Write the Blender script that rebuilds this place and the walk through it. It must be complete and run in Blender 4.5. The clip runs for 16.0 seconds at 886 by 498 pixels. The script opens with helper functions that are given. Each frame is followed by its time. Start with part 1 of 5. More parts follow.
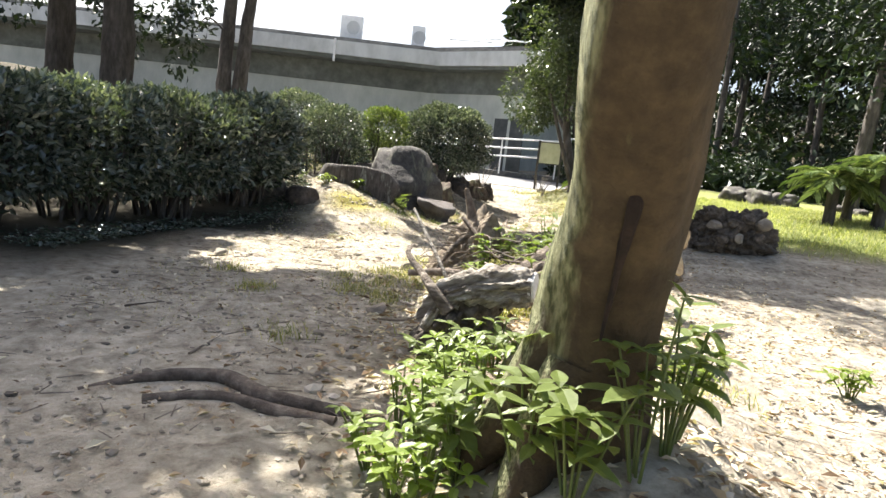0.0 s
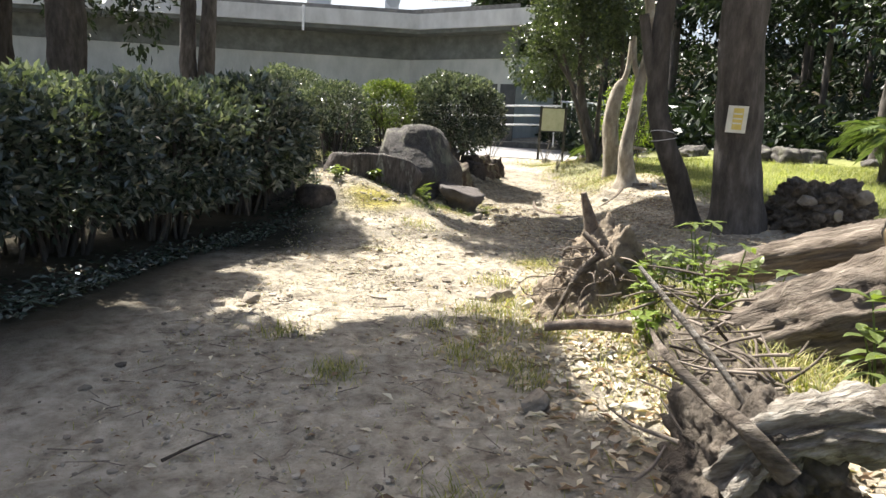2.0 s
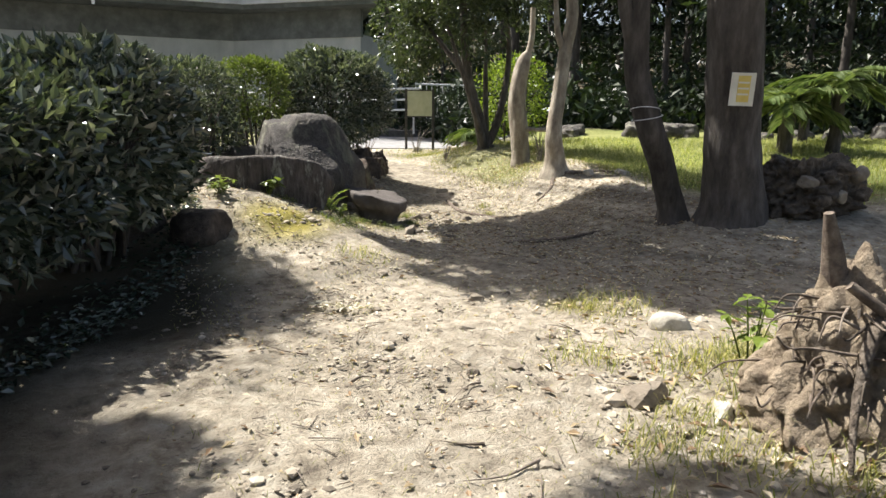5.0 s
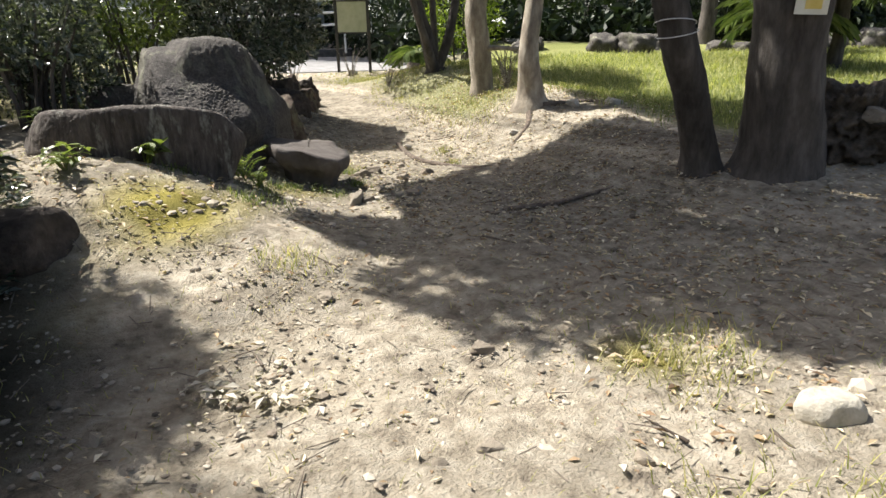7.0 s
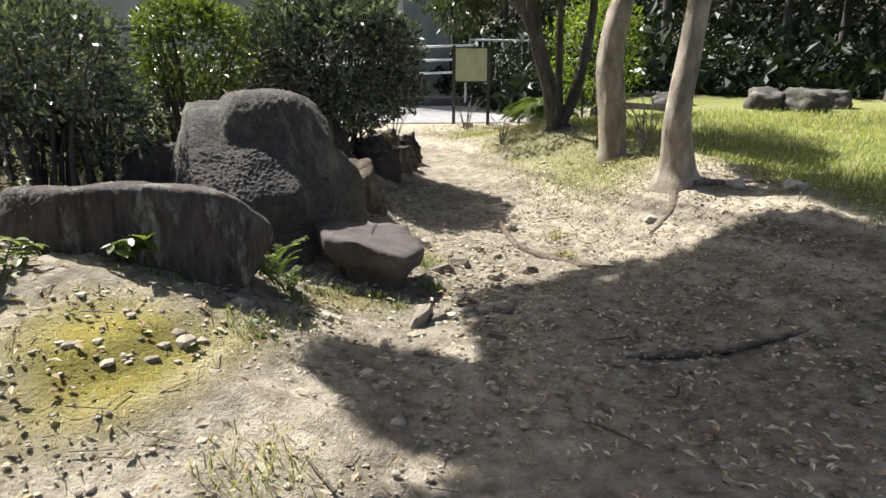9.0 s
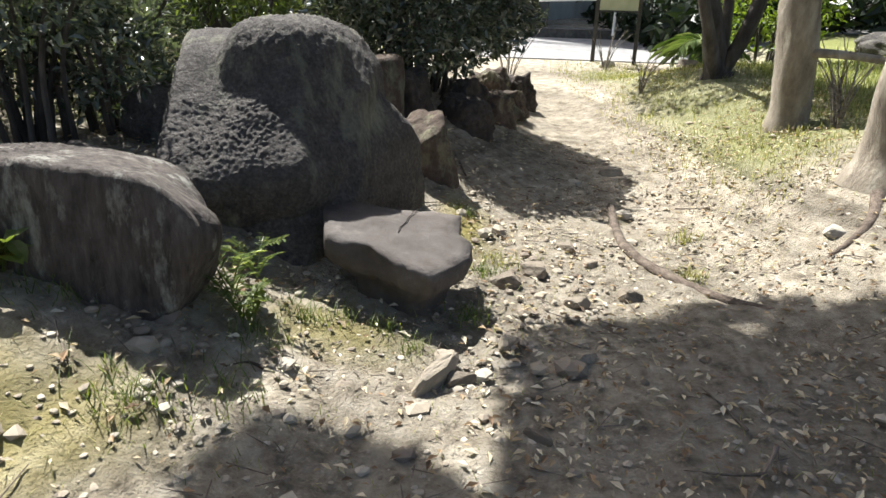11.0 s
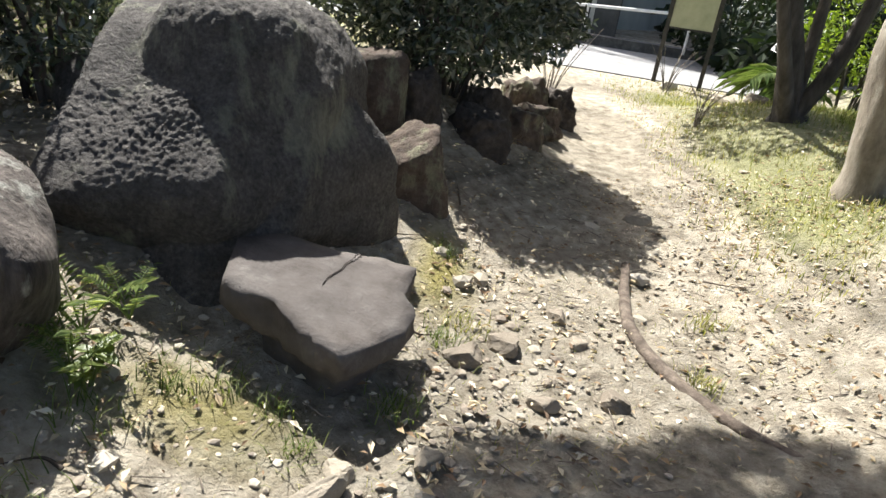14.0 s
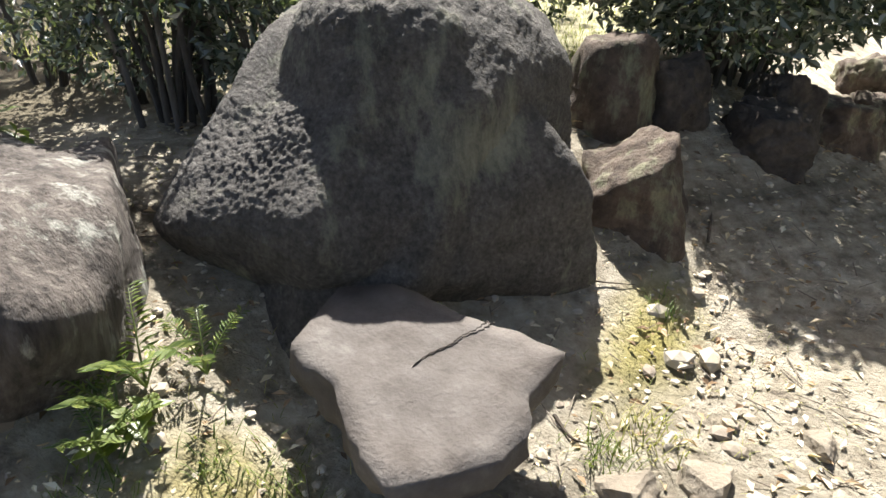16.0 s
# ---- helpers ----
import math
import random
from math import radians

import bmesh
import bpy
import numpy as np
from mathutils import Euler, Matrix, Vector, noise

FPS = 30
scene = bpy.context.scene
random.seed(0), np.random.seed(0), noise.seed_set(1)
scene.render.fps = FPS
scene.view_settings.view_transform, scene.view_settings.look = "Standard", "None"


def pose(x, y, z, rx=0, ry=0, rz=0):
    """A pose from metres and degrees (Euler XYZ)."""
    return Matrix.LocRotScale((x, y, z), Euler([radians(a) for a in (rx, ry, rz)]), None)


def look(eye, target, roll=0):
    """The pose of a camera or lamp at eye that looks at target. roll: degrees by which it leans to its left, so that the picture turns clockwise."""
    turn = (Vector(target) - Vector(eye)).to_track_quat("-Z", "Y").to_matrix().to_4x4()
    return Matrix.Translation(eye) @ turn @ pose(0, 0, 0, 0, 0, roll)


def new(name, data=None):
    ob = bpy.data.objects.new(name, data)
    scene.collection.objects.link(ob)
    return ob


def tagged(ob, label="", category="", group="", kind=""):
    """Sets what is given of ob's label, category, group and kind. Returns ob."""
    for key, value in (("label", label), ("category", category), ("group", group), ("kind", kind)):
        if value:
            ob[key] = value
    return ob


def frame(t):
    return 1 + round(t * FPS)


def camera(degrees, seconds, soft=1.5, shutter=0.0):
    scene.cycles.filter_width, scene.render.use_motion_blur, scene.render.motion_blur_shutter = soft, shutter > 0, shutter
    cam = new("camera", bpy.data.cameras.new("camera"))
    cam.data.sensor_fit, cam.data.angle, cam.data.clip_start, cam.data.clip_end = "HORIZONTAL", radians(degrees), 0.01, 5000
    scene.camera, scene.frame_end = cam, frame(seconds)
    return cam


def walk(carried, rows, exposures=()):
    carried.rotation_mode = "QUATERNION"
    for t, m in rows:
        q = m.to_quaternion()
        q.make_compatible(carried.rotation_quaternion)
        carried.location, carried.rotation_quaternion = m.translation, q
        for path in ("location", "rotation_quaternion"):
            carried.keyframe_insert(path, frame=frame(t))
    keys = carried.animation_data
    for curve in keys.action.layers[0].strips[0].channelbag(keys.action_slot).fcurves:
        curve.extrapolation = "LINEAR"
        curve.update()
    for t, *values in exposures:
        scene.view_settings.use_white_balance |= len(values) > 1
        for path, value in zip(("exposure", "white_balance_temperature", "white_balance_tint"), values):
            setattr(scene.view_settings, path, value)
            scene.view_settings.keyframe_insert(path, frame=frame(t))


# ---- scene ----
cam = camera(69.6, 16.0)
PATH = [
    (0, (-0.035, -0.239, 1.565), (-0.026, 1.744, 1.311), 6.5),
    (0.5, (-0.249, 0.285, 1.669), (-0.183, 2.265, 1.393), 5.0),
    (1, (-0.496, 0.734, 1.723), (-0.253, 2.696, 1.419), 3.7),
    (1.5, (-0.74, 1.195, 1.791), (-0.566, 3.15, 1.406), 5.4),
    (2, (-1.138, 1.49, 1.735), (-1.019, 3.456, 1.386), 3.2),
    (2.5, (-1.354, 1.963, 1.78), (-1.306, 3.914, 1.343), 3.4),
    (3, (-1.669, 2.282, 1.754), (-1.482, 4.223, 1.313), 3.1),
    (3.5, (-1.8, 2.706, 1.759), (-1.46, 4.611, 1.254), 2.9),
    (4, (-2.095, 3.045, 1.725), (-1.52, 4.941, 1.448), 2.5),
    (4.2, (-2.263, 3.238, 1.678), (-1.685, 5.124, 1.347), 2.1),
    (6.3, (-2.2, 5.62, 1.792), (-1.363, 7.387, 1.369), -2.9),
    (6.5, (-2.072, 5.767, 1.798), (-1.246, 7.523, 1.315), -3.2),
    (7, (-1.736, 6.185, 1.834), (-0.922, 7.903, 1.214), -1.0),
    (7.5, (-1.485, 6.609, 1.861), (-0.716, 8.342, 1.223), -1.4),
    (8, (-1.23, 7.072, 1.883), (-0.74, 8.923, 1.307), -0.7),
    (8.2, (-1.178, 7.221, 1.895), (-0.635, 9.085, 1.413), -0.7),
    (10.3, (-0.26, 8.778, 1.962), (0.015, 10.66, 1.342), 1.6),
    (10.5, (-0.219, 8.934, 1.955), (0.027, 10.807, 1.298), 1.5),
    (11, (-0.038, 9.247, 1.968), (0.002, 11.12, 1.269), 1.8),
    (11.5, (-0.003, 9.532, 1.934), (-0.127, 11.39, 1.204), 2.6),
    (12, (0.082, 9.772, 1.955), (-0.28, 11.589, 1.2), 3.9),
    (12.5, (0.273, 9.87, 1.991), (-0.134, 11.674, 1.23), 5.6),
    (13, (0.23, 10.041, 2.019), (0.083, 11.895, 1.283), 8.8),
    (13.5, (0.274, 10.097, 2.038), (0.152, 11.949, 1.294), 10.1),
    (14, (0.385, 10.107, 2.039), (0.289, 11.964, 1.302), 8.7),
    (14.5, (0.486, 10.199, 2.055), (0.146, 12.034, 1.338), 5.8),
    (15, (0.469, 10.433, 1.96), (-0.071, 12.221, 1.246), 3.6),
    (15.5, (0.585, 10.762, 1.909), (-0.238, 12.363, 1.036), 1.6),
    (16, (0.782, 11.166, 2.019), (-0.239, 12.662, 1.172), 0.7),
]
walk(cam, [(t, look(eye, target, roll)) for t, eye, target, roll in PATH], [(0, 1.86, 6480, 10), (0.5, 1.78, 6490, 10), (1.5, 1.55, 6500, 10), (2.5, 1.62, 6500, 10), (3.5, 1.6, 6500, 10), (4.0, 1.4, 6500, 10), (6.5, 1.14, 6500, 10), (8.0, 1.1, 6450, 10), (11.0, 1.33, 6250, 9), (12.5, 1.56, 6280, 9), (14.0, 1.42, 6280, 9), (16.0, 1.88, 6400, 9)])

# ---- light ----
SUN_AZ, SUN_EL = (-0.6, 0.8), radians(55)
world = bpy.data.worlds.new("world")
scene.world = world
world.use_nodes = True
wn = world.node_tree.nodes
sky = wn.new("ShaderNodeTexSky")
sky.sky_type, sky.sun_disc = "NISHITA", False
sky.sun_elevation, sky.sun_rotation = SUN_EL, math.atan2(SUN_AZ[0], SUN_AZ[1])
sky.dust_density = 5.0
wn["Background"].inputs["Strength"].default_value = 0.075
world.node_tree.links.new(sky.outputs[0], wn["Background"].inputs["Color"])
sun = new("sun", bpy.data.lights.new("sun", "SUN"))
sun.data.energy, sun.data.angle, sun.data.color = 5.0, radians(0.6), (1.0, 0.96, 0.9)
sun.matrix_world = look((0, 0, 0), (-SUN_AZ[0] * math.cos(SUN_EL), -SUN_AZ[1] * math.cos(SUN_EL), -math.sin(SUN_EL)))

# ---- mesh helpers ----
rng = np.random.default_rng(7)


def build(name, chunks, material, parent=None, label="", smooth=True, kind="", category="", group="", at=None):
    """One mesh object out of chunks of (vertices, faces)."""
    verts, loops, sizes, base = [], [], [], 0
    for v, f in chunks:
        v, f = np.asarray(v, float), np.asarray(f, int)
        verts.append(v)
        loops.append((f + base).ravel())
        sizes.append(np.full(len(f), f.shape[1]))
        base += len(v)
    verts, loops, sizes = np.concatenate(verts), np.concatenate(loops), np.concatenate(sizes)
    if at is not None:
        verts = verts - np.asarray(at)
    me = bpy.data.meshes.new(name)
    me.vertices.add(len(verts))
    me.vertices.foreach_set("co", verts.ravel())
    me.loops.add(len(loops))
    me.loops.foreach_set("vertex_index", loops)
    me.polygons.add(len(sizes))
    me.polygons.foreach_set("loop_start", np.concatenate(([0], np.cumsum(sizes)[:-1])))
    me.polygons.foreach_set("use_smooth", np.full(len(sizes), smooth))
    me.update(calc_edges=True)
    me.validate()
    for m in material if isinstance(material, (list, tuple)) else [material]:
        me.materials.append(m)
    ob = new(name, me)
    if at is not None:
        ob.location = at
    if parent is not None:
        ob.parent = parent
    return tagged(ob, label, category, group, kind)


def thing(name, x, y, z, label, category, group=""):
    ob = new(name)
    ob.empty_display_size = 0.1
    ob.location = (x, y, z)
    return tagged(ob, label, category, group)


def fractal(p, scale, seed, octaves=3):
    return noise.fractal(Vector((p[0] * scale + seed * 7.13, p[1] * scale - seed * 3.7, p[2] * scale + seed)), 1.0, 2.0, octaves)


def curve(points, n):
    """n smooth points through the given ones (any number of columns)."""
    p = np.asarray(points, float)
    p = np.vstack([2 * p[0] - p[1], p, 2 * p[-1] - p[-2]])
    out = []
    for s in np.linspace(0, len(p) - 3 - 1e-6, n):
        i, u = int(s), s - int(s)
        a, b, c, d = p[i:i + 4]
        out.append(0.5 * (2 * b + (c - a) * u + (2 * a - 5 * b + 4 * c - d) * u * u + (3 * b - a - 3 * c + d) * u ** 3))
    return np.array(out)


def tube(points, sides=10, n=None, rough=0.0, flute=0.0, seed=1, close=True, ridge=0.0):
    """A limb along points of (x, y, z, radius), with uneven bark."""
    c = curve(points, n) if n else np.asarray(points, float)
    p, r = c[:, :3], np.maximum(c[:, 3], 0.001)
    tangent = np.gradient(p, axis=0)
    tangent /= np.linalg.norm(tangent, axis=1)[:, None] + 1e-9
    side = np.cross(tangent[0], (0.31, 0.9, 0.2) if abs(tangent[0][2]) > 0.5 else (0, 0, 1.0))
    rings = []
    for k in range(len(p)):
        side = side - tangent[k] * (side @ tangent[k])
        side /= np.linalg.norm(side)
        up = np.cross(tangent[k], side)
        ring = []
        for j in range(sides):
            a = 2 * math.pi * j / sides
            d = math.cos(a) * side + math.sin(a) * up
            rr = r[k] * (1 + flute * math.sin(a * 5 + seed) + rough * fractal(d * 1.3 + p[k] * 2.0, 1.0, seed))
            if ridge:
                rr *= 1 - ridge * abs(noise.noise(Vector((math.cos(a) * 3.2 + seed, math.sin(a) * 3.2, k * 0.11)))) - ridge * 0.5 * abs(noise.noise(Vector((math.cos(a) * 7.5, math.sin(a) * 7.5 + seed, k * 0.3))))
            ring.append(p[k] + d * rr)
        rings.append(ring)
    v = np.array(rings).reshape(-1, 3)
    i, j = np.meshgrid(np.arange(len(p) - 1), np.arange(sides), indexing="ij")
    jn = (j + 1) % sides
    f = np.stack([i * sides + j, i * sides + jn, (i + 1) * sides + jn, (i + 1) * sides + j], -1).reshape(-1, 4)
    out = [(v, f)]
    if close:
        for k in (0, len(p) - 1):
            ring = v[k * sides:(k + 1) * sides]
            cap = np.vstack([ring, ring.mean(0)])
            jj = np.arange(sides)
            tri = np.stack([jj, (jj + 1) % sides, np.full(sides, sides)], -1)
            out.append((cap, tri[:, ::-1] if k == 0 else tri))
    return out


def leaves(p, d, size, width=0.45, fold=0.25, seed=1, flat=0.5):
    """Folded leaves at points p that grow along directions d."""
    r = np.random.default_rng(seed)
    n = len(p)
    d = d / (np.linalg.norm(d, axis=1)[:, None] + 1e-9)
    up = r.normal(size=(n, 3)) * (1 - flat) + np.array([0, 0, 1.0]) * flat
    s = np.cross(d, up)
    s /= np.linalg.norm(s, axis=1)[:, None] + 1e-9
    nn = np.cross(s, d)
    length = (size * r.uniform(0.6, 1.3, n))[:, None]
    mid = p + d * length * 0.5
    a = mid + s * length * width * 0.5 + nn * length * fold * 0.3
    b = mid - s * length * width * 0.5 + nn * length * fold * 0.3
    tip = p + d * length - nn * length * fold * 0.35
    v = np.stack([p, a, tip, b], 1).reshape(-1, 3)
    k = np.arange(n)[:, None] * 4
    f = np.concatenate([k + [0, 1, 2], k + [0, 2, 3]])
    return [(v, f)]


def sphere_dirs(n, r):
    d = r.normal(size=(n, 3))
    return d / np.linalg.norm(d, axis=1)[:, None]


def blob_cloud(n, centre, radii, seed, shell=0.55, lumps=7):
    """Points in an uneven crown with clumps and gaps."""
    r = np.random.default_rng(seed)
    hub = sphere_dirs(lumps, r) * r.uniform(0.35, 0.75, (lumps, 1))
    k = r.integers(0, lumps, n)
    d = sphere_dirs(n, r)
    p = hub[k] + d * (r.uniform(shell, 1.0, n) ** 0.6)[:, None] * r.uniform(0.38, 0.6, lumps)[k][:, None]
    return np.asarray(centre) + p * np.asarray(radii), d


def smoothstep(a, b, x):
    u = np.clip((np.asarray(x, float) - a) / (b - a), 0, 1)
    return u * u * (3 - 2 * u)


# ---- materials ----
def material(name, colours, scale=6.0, detail=6.0, rough=0.85, bump=0.3, bump_scale=40.0, big=0.8, islands=False, leaf=0.0, stretch=(1, 1, 1), distance=0.02, objects=False, spec=0.4):
    m = bpy.data.materials.new(name)
    m.use_nodes = True
    nt = m.node_tree
    bsdf = nt.nodes["Principled BSDF"]
    bsdf.inputs["Roughness"].default_value = rough
    bsdf.inputs["Specular IOR Level"].default_value = spec
    co = nt.nodes.new("ShaderNodeTexCoord")
    mp = nt.nodes.new("ShaderNodeMapping")
    mp.inputs["Scale"].default_value = stretch
    nt.links.new(co.outputs["Object"], mp.inputs["Vector"])

    def tex(s, det):
        t = nt.nodes.new("ShaderNodeTexNoise")
        t.inputs["Scale"].default_value, t.inputs["Detail"].default_value, t.inputs["Roughness"].default_value = s, det, 0.65
        nt.links.new(mp.outputs[0], t.inputs["Vector"])
        return t.outputs["Fac"]

    ramp = nt.nodes.new("ShaderNodeValToRGB")
    el = ramp.color_ramp.elements
    while len(el) < len(colours):
        el.new(0.5)
    lo, hi = (0.0, 1.0) if islands else (0.3, 0.72)
    for i, c in enumerate(colours):
        el[i].position = lo + (hi - lo) * i / max(1, len(colours) - 1)
        el[i].color = (*c, 1)
    fine = tex(scale, detail)
    if islands:
        g = nt.nodes.new("ShaderNodeNewGeometry")
        nt.links.new(g.outputs["Random Per Island"], ramp.inputs[0])
    elif objects:
        oi = nt.nodes.new("ShaderNodeObjectInfo")
        mixf = nt.nodes.new("ShaderNodeMix")
        mixf.inputs[0].default_value = 0.45
        nt.links.new(fine, mixf.inputs[2])
        nt.links.new(oi.outputs["Random"], mixf.inputs[3])
        nt.links.new(mixf.outputs[0], ramp.inputs[0])
    else:
        nt.links.new(fine, ramp.inputs[0])
    large = nt.nodes.new("ShaderNodeMapRange")
    large.inputs[1].default_value, large.inputs[2].default_value = 0.3, 0.7
    large.inputs[3].default_value, large.inputs[4].default_value = big, 2 - big
    nt.links.new(tex(scale * 0.17, 2.0), large.inputs[0])
    mul = nt.nodes.new("ShaderNodeMix")
    mul.data_type, mul.blend_type = "RGBA", "MULTIPLY"
    mul.inputs[0].default_value = 1
    nt.links.new(ramp.outputs[0], mul.inputs[6])
    nt.links.new(large.outputs[0], mul.inputs[7])
    nt.links.new(mul.outputs[2], bsdf.inputs["Base Color"])
    if bump:
        b = nt.nodes.new("ShaderNodeBump")
        b.inputs["Strength"].default_value, b.inputs["Distance"].default_value = bump, distance
        nt.links.new(tex(bump_scale, 8.0), b.inputs["Height"])
        nt.links.new(b.outputs[0], bsdf.inputs["Normal"])
    if leaf:
        tr = nt.nodes.new("ShaderNodeBsdfTranslucent")
        mix = nt.nodes.new("ShaderNodeMixShader")
        mix.inputs[0].default_value = leaf
        gain = nt.nodes.new("ShaderNodeMix")
        gain.data_type, gain.blend_type = "RGBA", "MULTIPLY"
        gain.inputs[0].default_value = 1
        gain.inputs[7].default_value = (1.25, 1.35, 0.5, 1)
        nt.links.new(mul.outputs[2], gain.inputs[6])
        nt.links.new(gain.outputs[2], tr.inputs["Color"])
        nt.links.new(bsdf.outputs[0], mix.inputs[1])
        nt.links.new(tr.outputs[0], mix.inputs[2])
        nt.links.new(mix.outputs[0], nt.nodes["Material Output"].inputs["Surface"])
    return m


def ground_material():
    """Dry trodden earth; moss and turf where the ground's own layers say so."""
    m = material("earth", [(0.15, 0.125, 0.097), (0.31, 0.27, 0.205), (0.42, 0.375, 0.295), (0.5, 0.455, 0.375)], 9.0, 10.0, 0.95, 1.0, 48.0, 0.86, distance=0.03, spec=0.15)
    nt = m.node_tree
    bsdf = nt.nodes["Principled BSDF"]
    old = bsdf.inputs["Base Color"].links[0].from_socket
    for size, low, high in ((70.0, 0.55, 1.4), (24.0, 0.7, 1.28)):
        crumb = nt.nodes.new("ShaderNodeTexNoise")
        crumb.inputs["Scale"].default_value, crumb.inputs["Detail"].default_value, crumb.inputs["Roughness"].default_value = size, 5.0, 0.7
        span = nt.nodes.new("ShaderNodeMapRange")
        span.inputs[1].default_value, span.inputs[2].default_value = 0.32, 0.68
        span.inputs[3].default_value, span.inputs[4].default_value = low, high
        nt.links.new(crumb.outputs["Fac"], span.inputs[0])
        grain = nt.nodes.new("ShaderNodeMix")
        grain.data_type, grain.blend_type = "RGBA", "MULTIPLY"
        grain.inputs[0].default_value = 1
        nt.links.new(old, grain.inputs[6])
        nt.links.new(span.outputs[0], grain.inputs[7])
        old = grain.outputs[2]
    # the litter layer also darkens the hedge side, shade included in its colour
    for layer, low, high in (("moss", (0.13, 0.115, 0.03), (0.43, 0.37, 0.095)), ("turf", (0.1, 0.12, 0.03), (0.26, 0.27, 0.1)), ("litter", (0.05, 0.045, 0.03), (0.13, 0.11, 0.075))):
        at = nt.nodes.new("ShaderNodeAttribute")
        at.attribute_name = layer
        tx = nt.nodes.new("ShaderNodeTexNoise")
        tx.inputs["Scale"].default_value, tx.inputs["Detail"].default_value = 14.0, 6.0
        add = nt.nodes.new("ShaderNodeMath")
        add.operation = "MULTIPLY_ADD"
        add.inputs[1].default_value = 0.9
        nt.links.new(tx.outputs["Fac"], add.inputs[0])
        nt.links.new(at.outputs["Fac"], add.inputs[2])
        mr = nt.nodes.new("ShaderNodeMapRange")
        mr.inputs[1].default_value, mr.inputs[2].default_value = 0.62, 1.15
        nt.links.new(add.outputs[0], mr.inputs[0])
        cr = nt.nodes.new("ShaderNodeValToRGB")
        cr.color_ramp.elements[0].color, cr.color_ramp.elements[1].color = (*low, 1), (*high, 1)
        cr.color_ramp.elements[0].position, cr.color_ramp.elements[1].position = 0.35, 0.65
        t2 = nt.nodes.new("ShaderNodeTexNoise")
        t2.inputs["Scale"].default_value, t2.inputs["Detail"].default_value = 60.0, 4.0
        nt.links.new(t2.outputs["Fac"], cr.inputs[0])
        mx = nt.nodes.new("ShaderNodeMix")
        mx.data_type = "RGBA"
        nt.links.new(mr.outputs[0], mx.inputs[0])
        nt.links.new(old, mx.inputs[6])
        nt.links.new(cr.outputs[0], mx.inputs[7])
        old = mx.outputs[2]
    nt.links.new(old, bsdf.inputs["Base Color"])
    return m


EARTH = ground_material()


def mossy_bark():
    """Smooth brown bark that turns mossy and rough on the side open to the light."""
    m = material("bark_mossy", [(0.036, 0.025, 0.012), (0.064, 0.045, 0.022), (0.1, 0.074, 0.038)], 12, 8, 0.9, 0.9, 60, 0.75)
    nt = m.node_tree
    bsdf = nt.nodes["Principled BSDF"]
    old = bsdf.inputs["Base Color"].links[0].from_socket
    geo, sep = nt.nodes.new("ShaderNodeNewGeometry"), nt.nodes.new("ShaderNodeSeparateXYZ")
    nt.links.new(geo.outputs["Normal"], sep.inputs[0])
    tx = nt.nodes.new("ShaderNodeTexNoise")
    tx.inputs["Scale"].default_value, tx.inputs["Detail"].default_value = 16.0, 8.0
    add = nt.nodes.new("ShaderNodeMath")
    add.operation = "SUBTRACT"
    nt.links.new(tx.outputs["Fac"], add.inputs[0])
    nt.links.new(sep.outputs["X"], add.inputs[1])
    mr = nt.nodes.new("ShaderNodeMapRange")
    mr.inputs[1].default_value, mr.inputs[2].default_value = 1.1, 1.4
    nt.links.new(add.outputs[0], mr.inputs[0])
    cr = nt.nodes.new("ShaderNodeValToRGB")
    cr.color_ramp.elements[0].color, cr.color_ramp.elements[1].color = (0.05, 0.058, 0.018, 1), (0.25, 0.25, 0.13, 1)
    cr.color_ramp.elements[0].position, cr.color_ramp.elements[1].position = 0.38, 0.6
    t2 = nt.nodes.new("ShaderNodeTexNoise")
    t2.inputs["Scale"].default_value, t2.inputs["Detail"].default_value = 48.0, 8.0
    nt.links.new(t2.outputs["Fac"], cr.inputs[0])
    mx = nt.nodes.new("ShaderNodeMix")
    mx.data_type = "RGBA"
    nt.links.new(mr.outputs[0], mx.inputs[0])
    nt.links.new(old, mx.inputs[6])
    nt.links.new(cr.outputs[0], mx.inputs[7])
    nt.links.new(mx.outputs[2], bsdf.inputs["Base Color"])
    return m


def with_lichen(m, colour, size, low, high, drawn=0.5):
    """Pale lichen patches, drawn out downwards, over a rock."""
    nt = m.node_tree
    bsdf = nt.nodes["Principled BSDF"]
    old = bsdf.inputs["Base Color"].links[0].from_socket
    co, mp = nt.nodes.new("ShaderNodeTexCoord"), nt.nodes.new("ShaderNodeMapping")
    mp.inputs["Scale"].default_value = (1, 1, drawn)
    nt.links.new(co.outputs["Object"], mp.inputs["Vector"])
    tx = nt.nodes.new("ShaderNodeTexNoise")
    tx.inputs["Scale"].default_value, tx.inputs["Detail"].default_value, tx.inputs["Roughness"].default_value = size, 12.0, 0.72
    nt.links.new(mp.outputs[0], tx.inputs["Vector"])
    mr = nt.nodes.new("ShaderNodeMapRange")
    mr.inputs[1].default_value, mr.inputs[2].default_value = low, high
    mr.inputs[4].default_value = 0.75
    nt.links.new(tx.outputs["Fac"], mr.inputs[0])
    mx = nt.nodes.new("ShaderNodeMix")
    mx.data_type = "RGBA"
    mx.inputs[7].default_value = (*colour, 1)
    nt.links.new(mr.outputs[0], mx.inputs[0])
    nt.links.new(old, mx.inputs[6])
    nt.links.new(mx.outputs[2], bsdf.inputs["Base Color"])
    return m


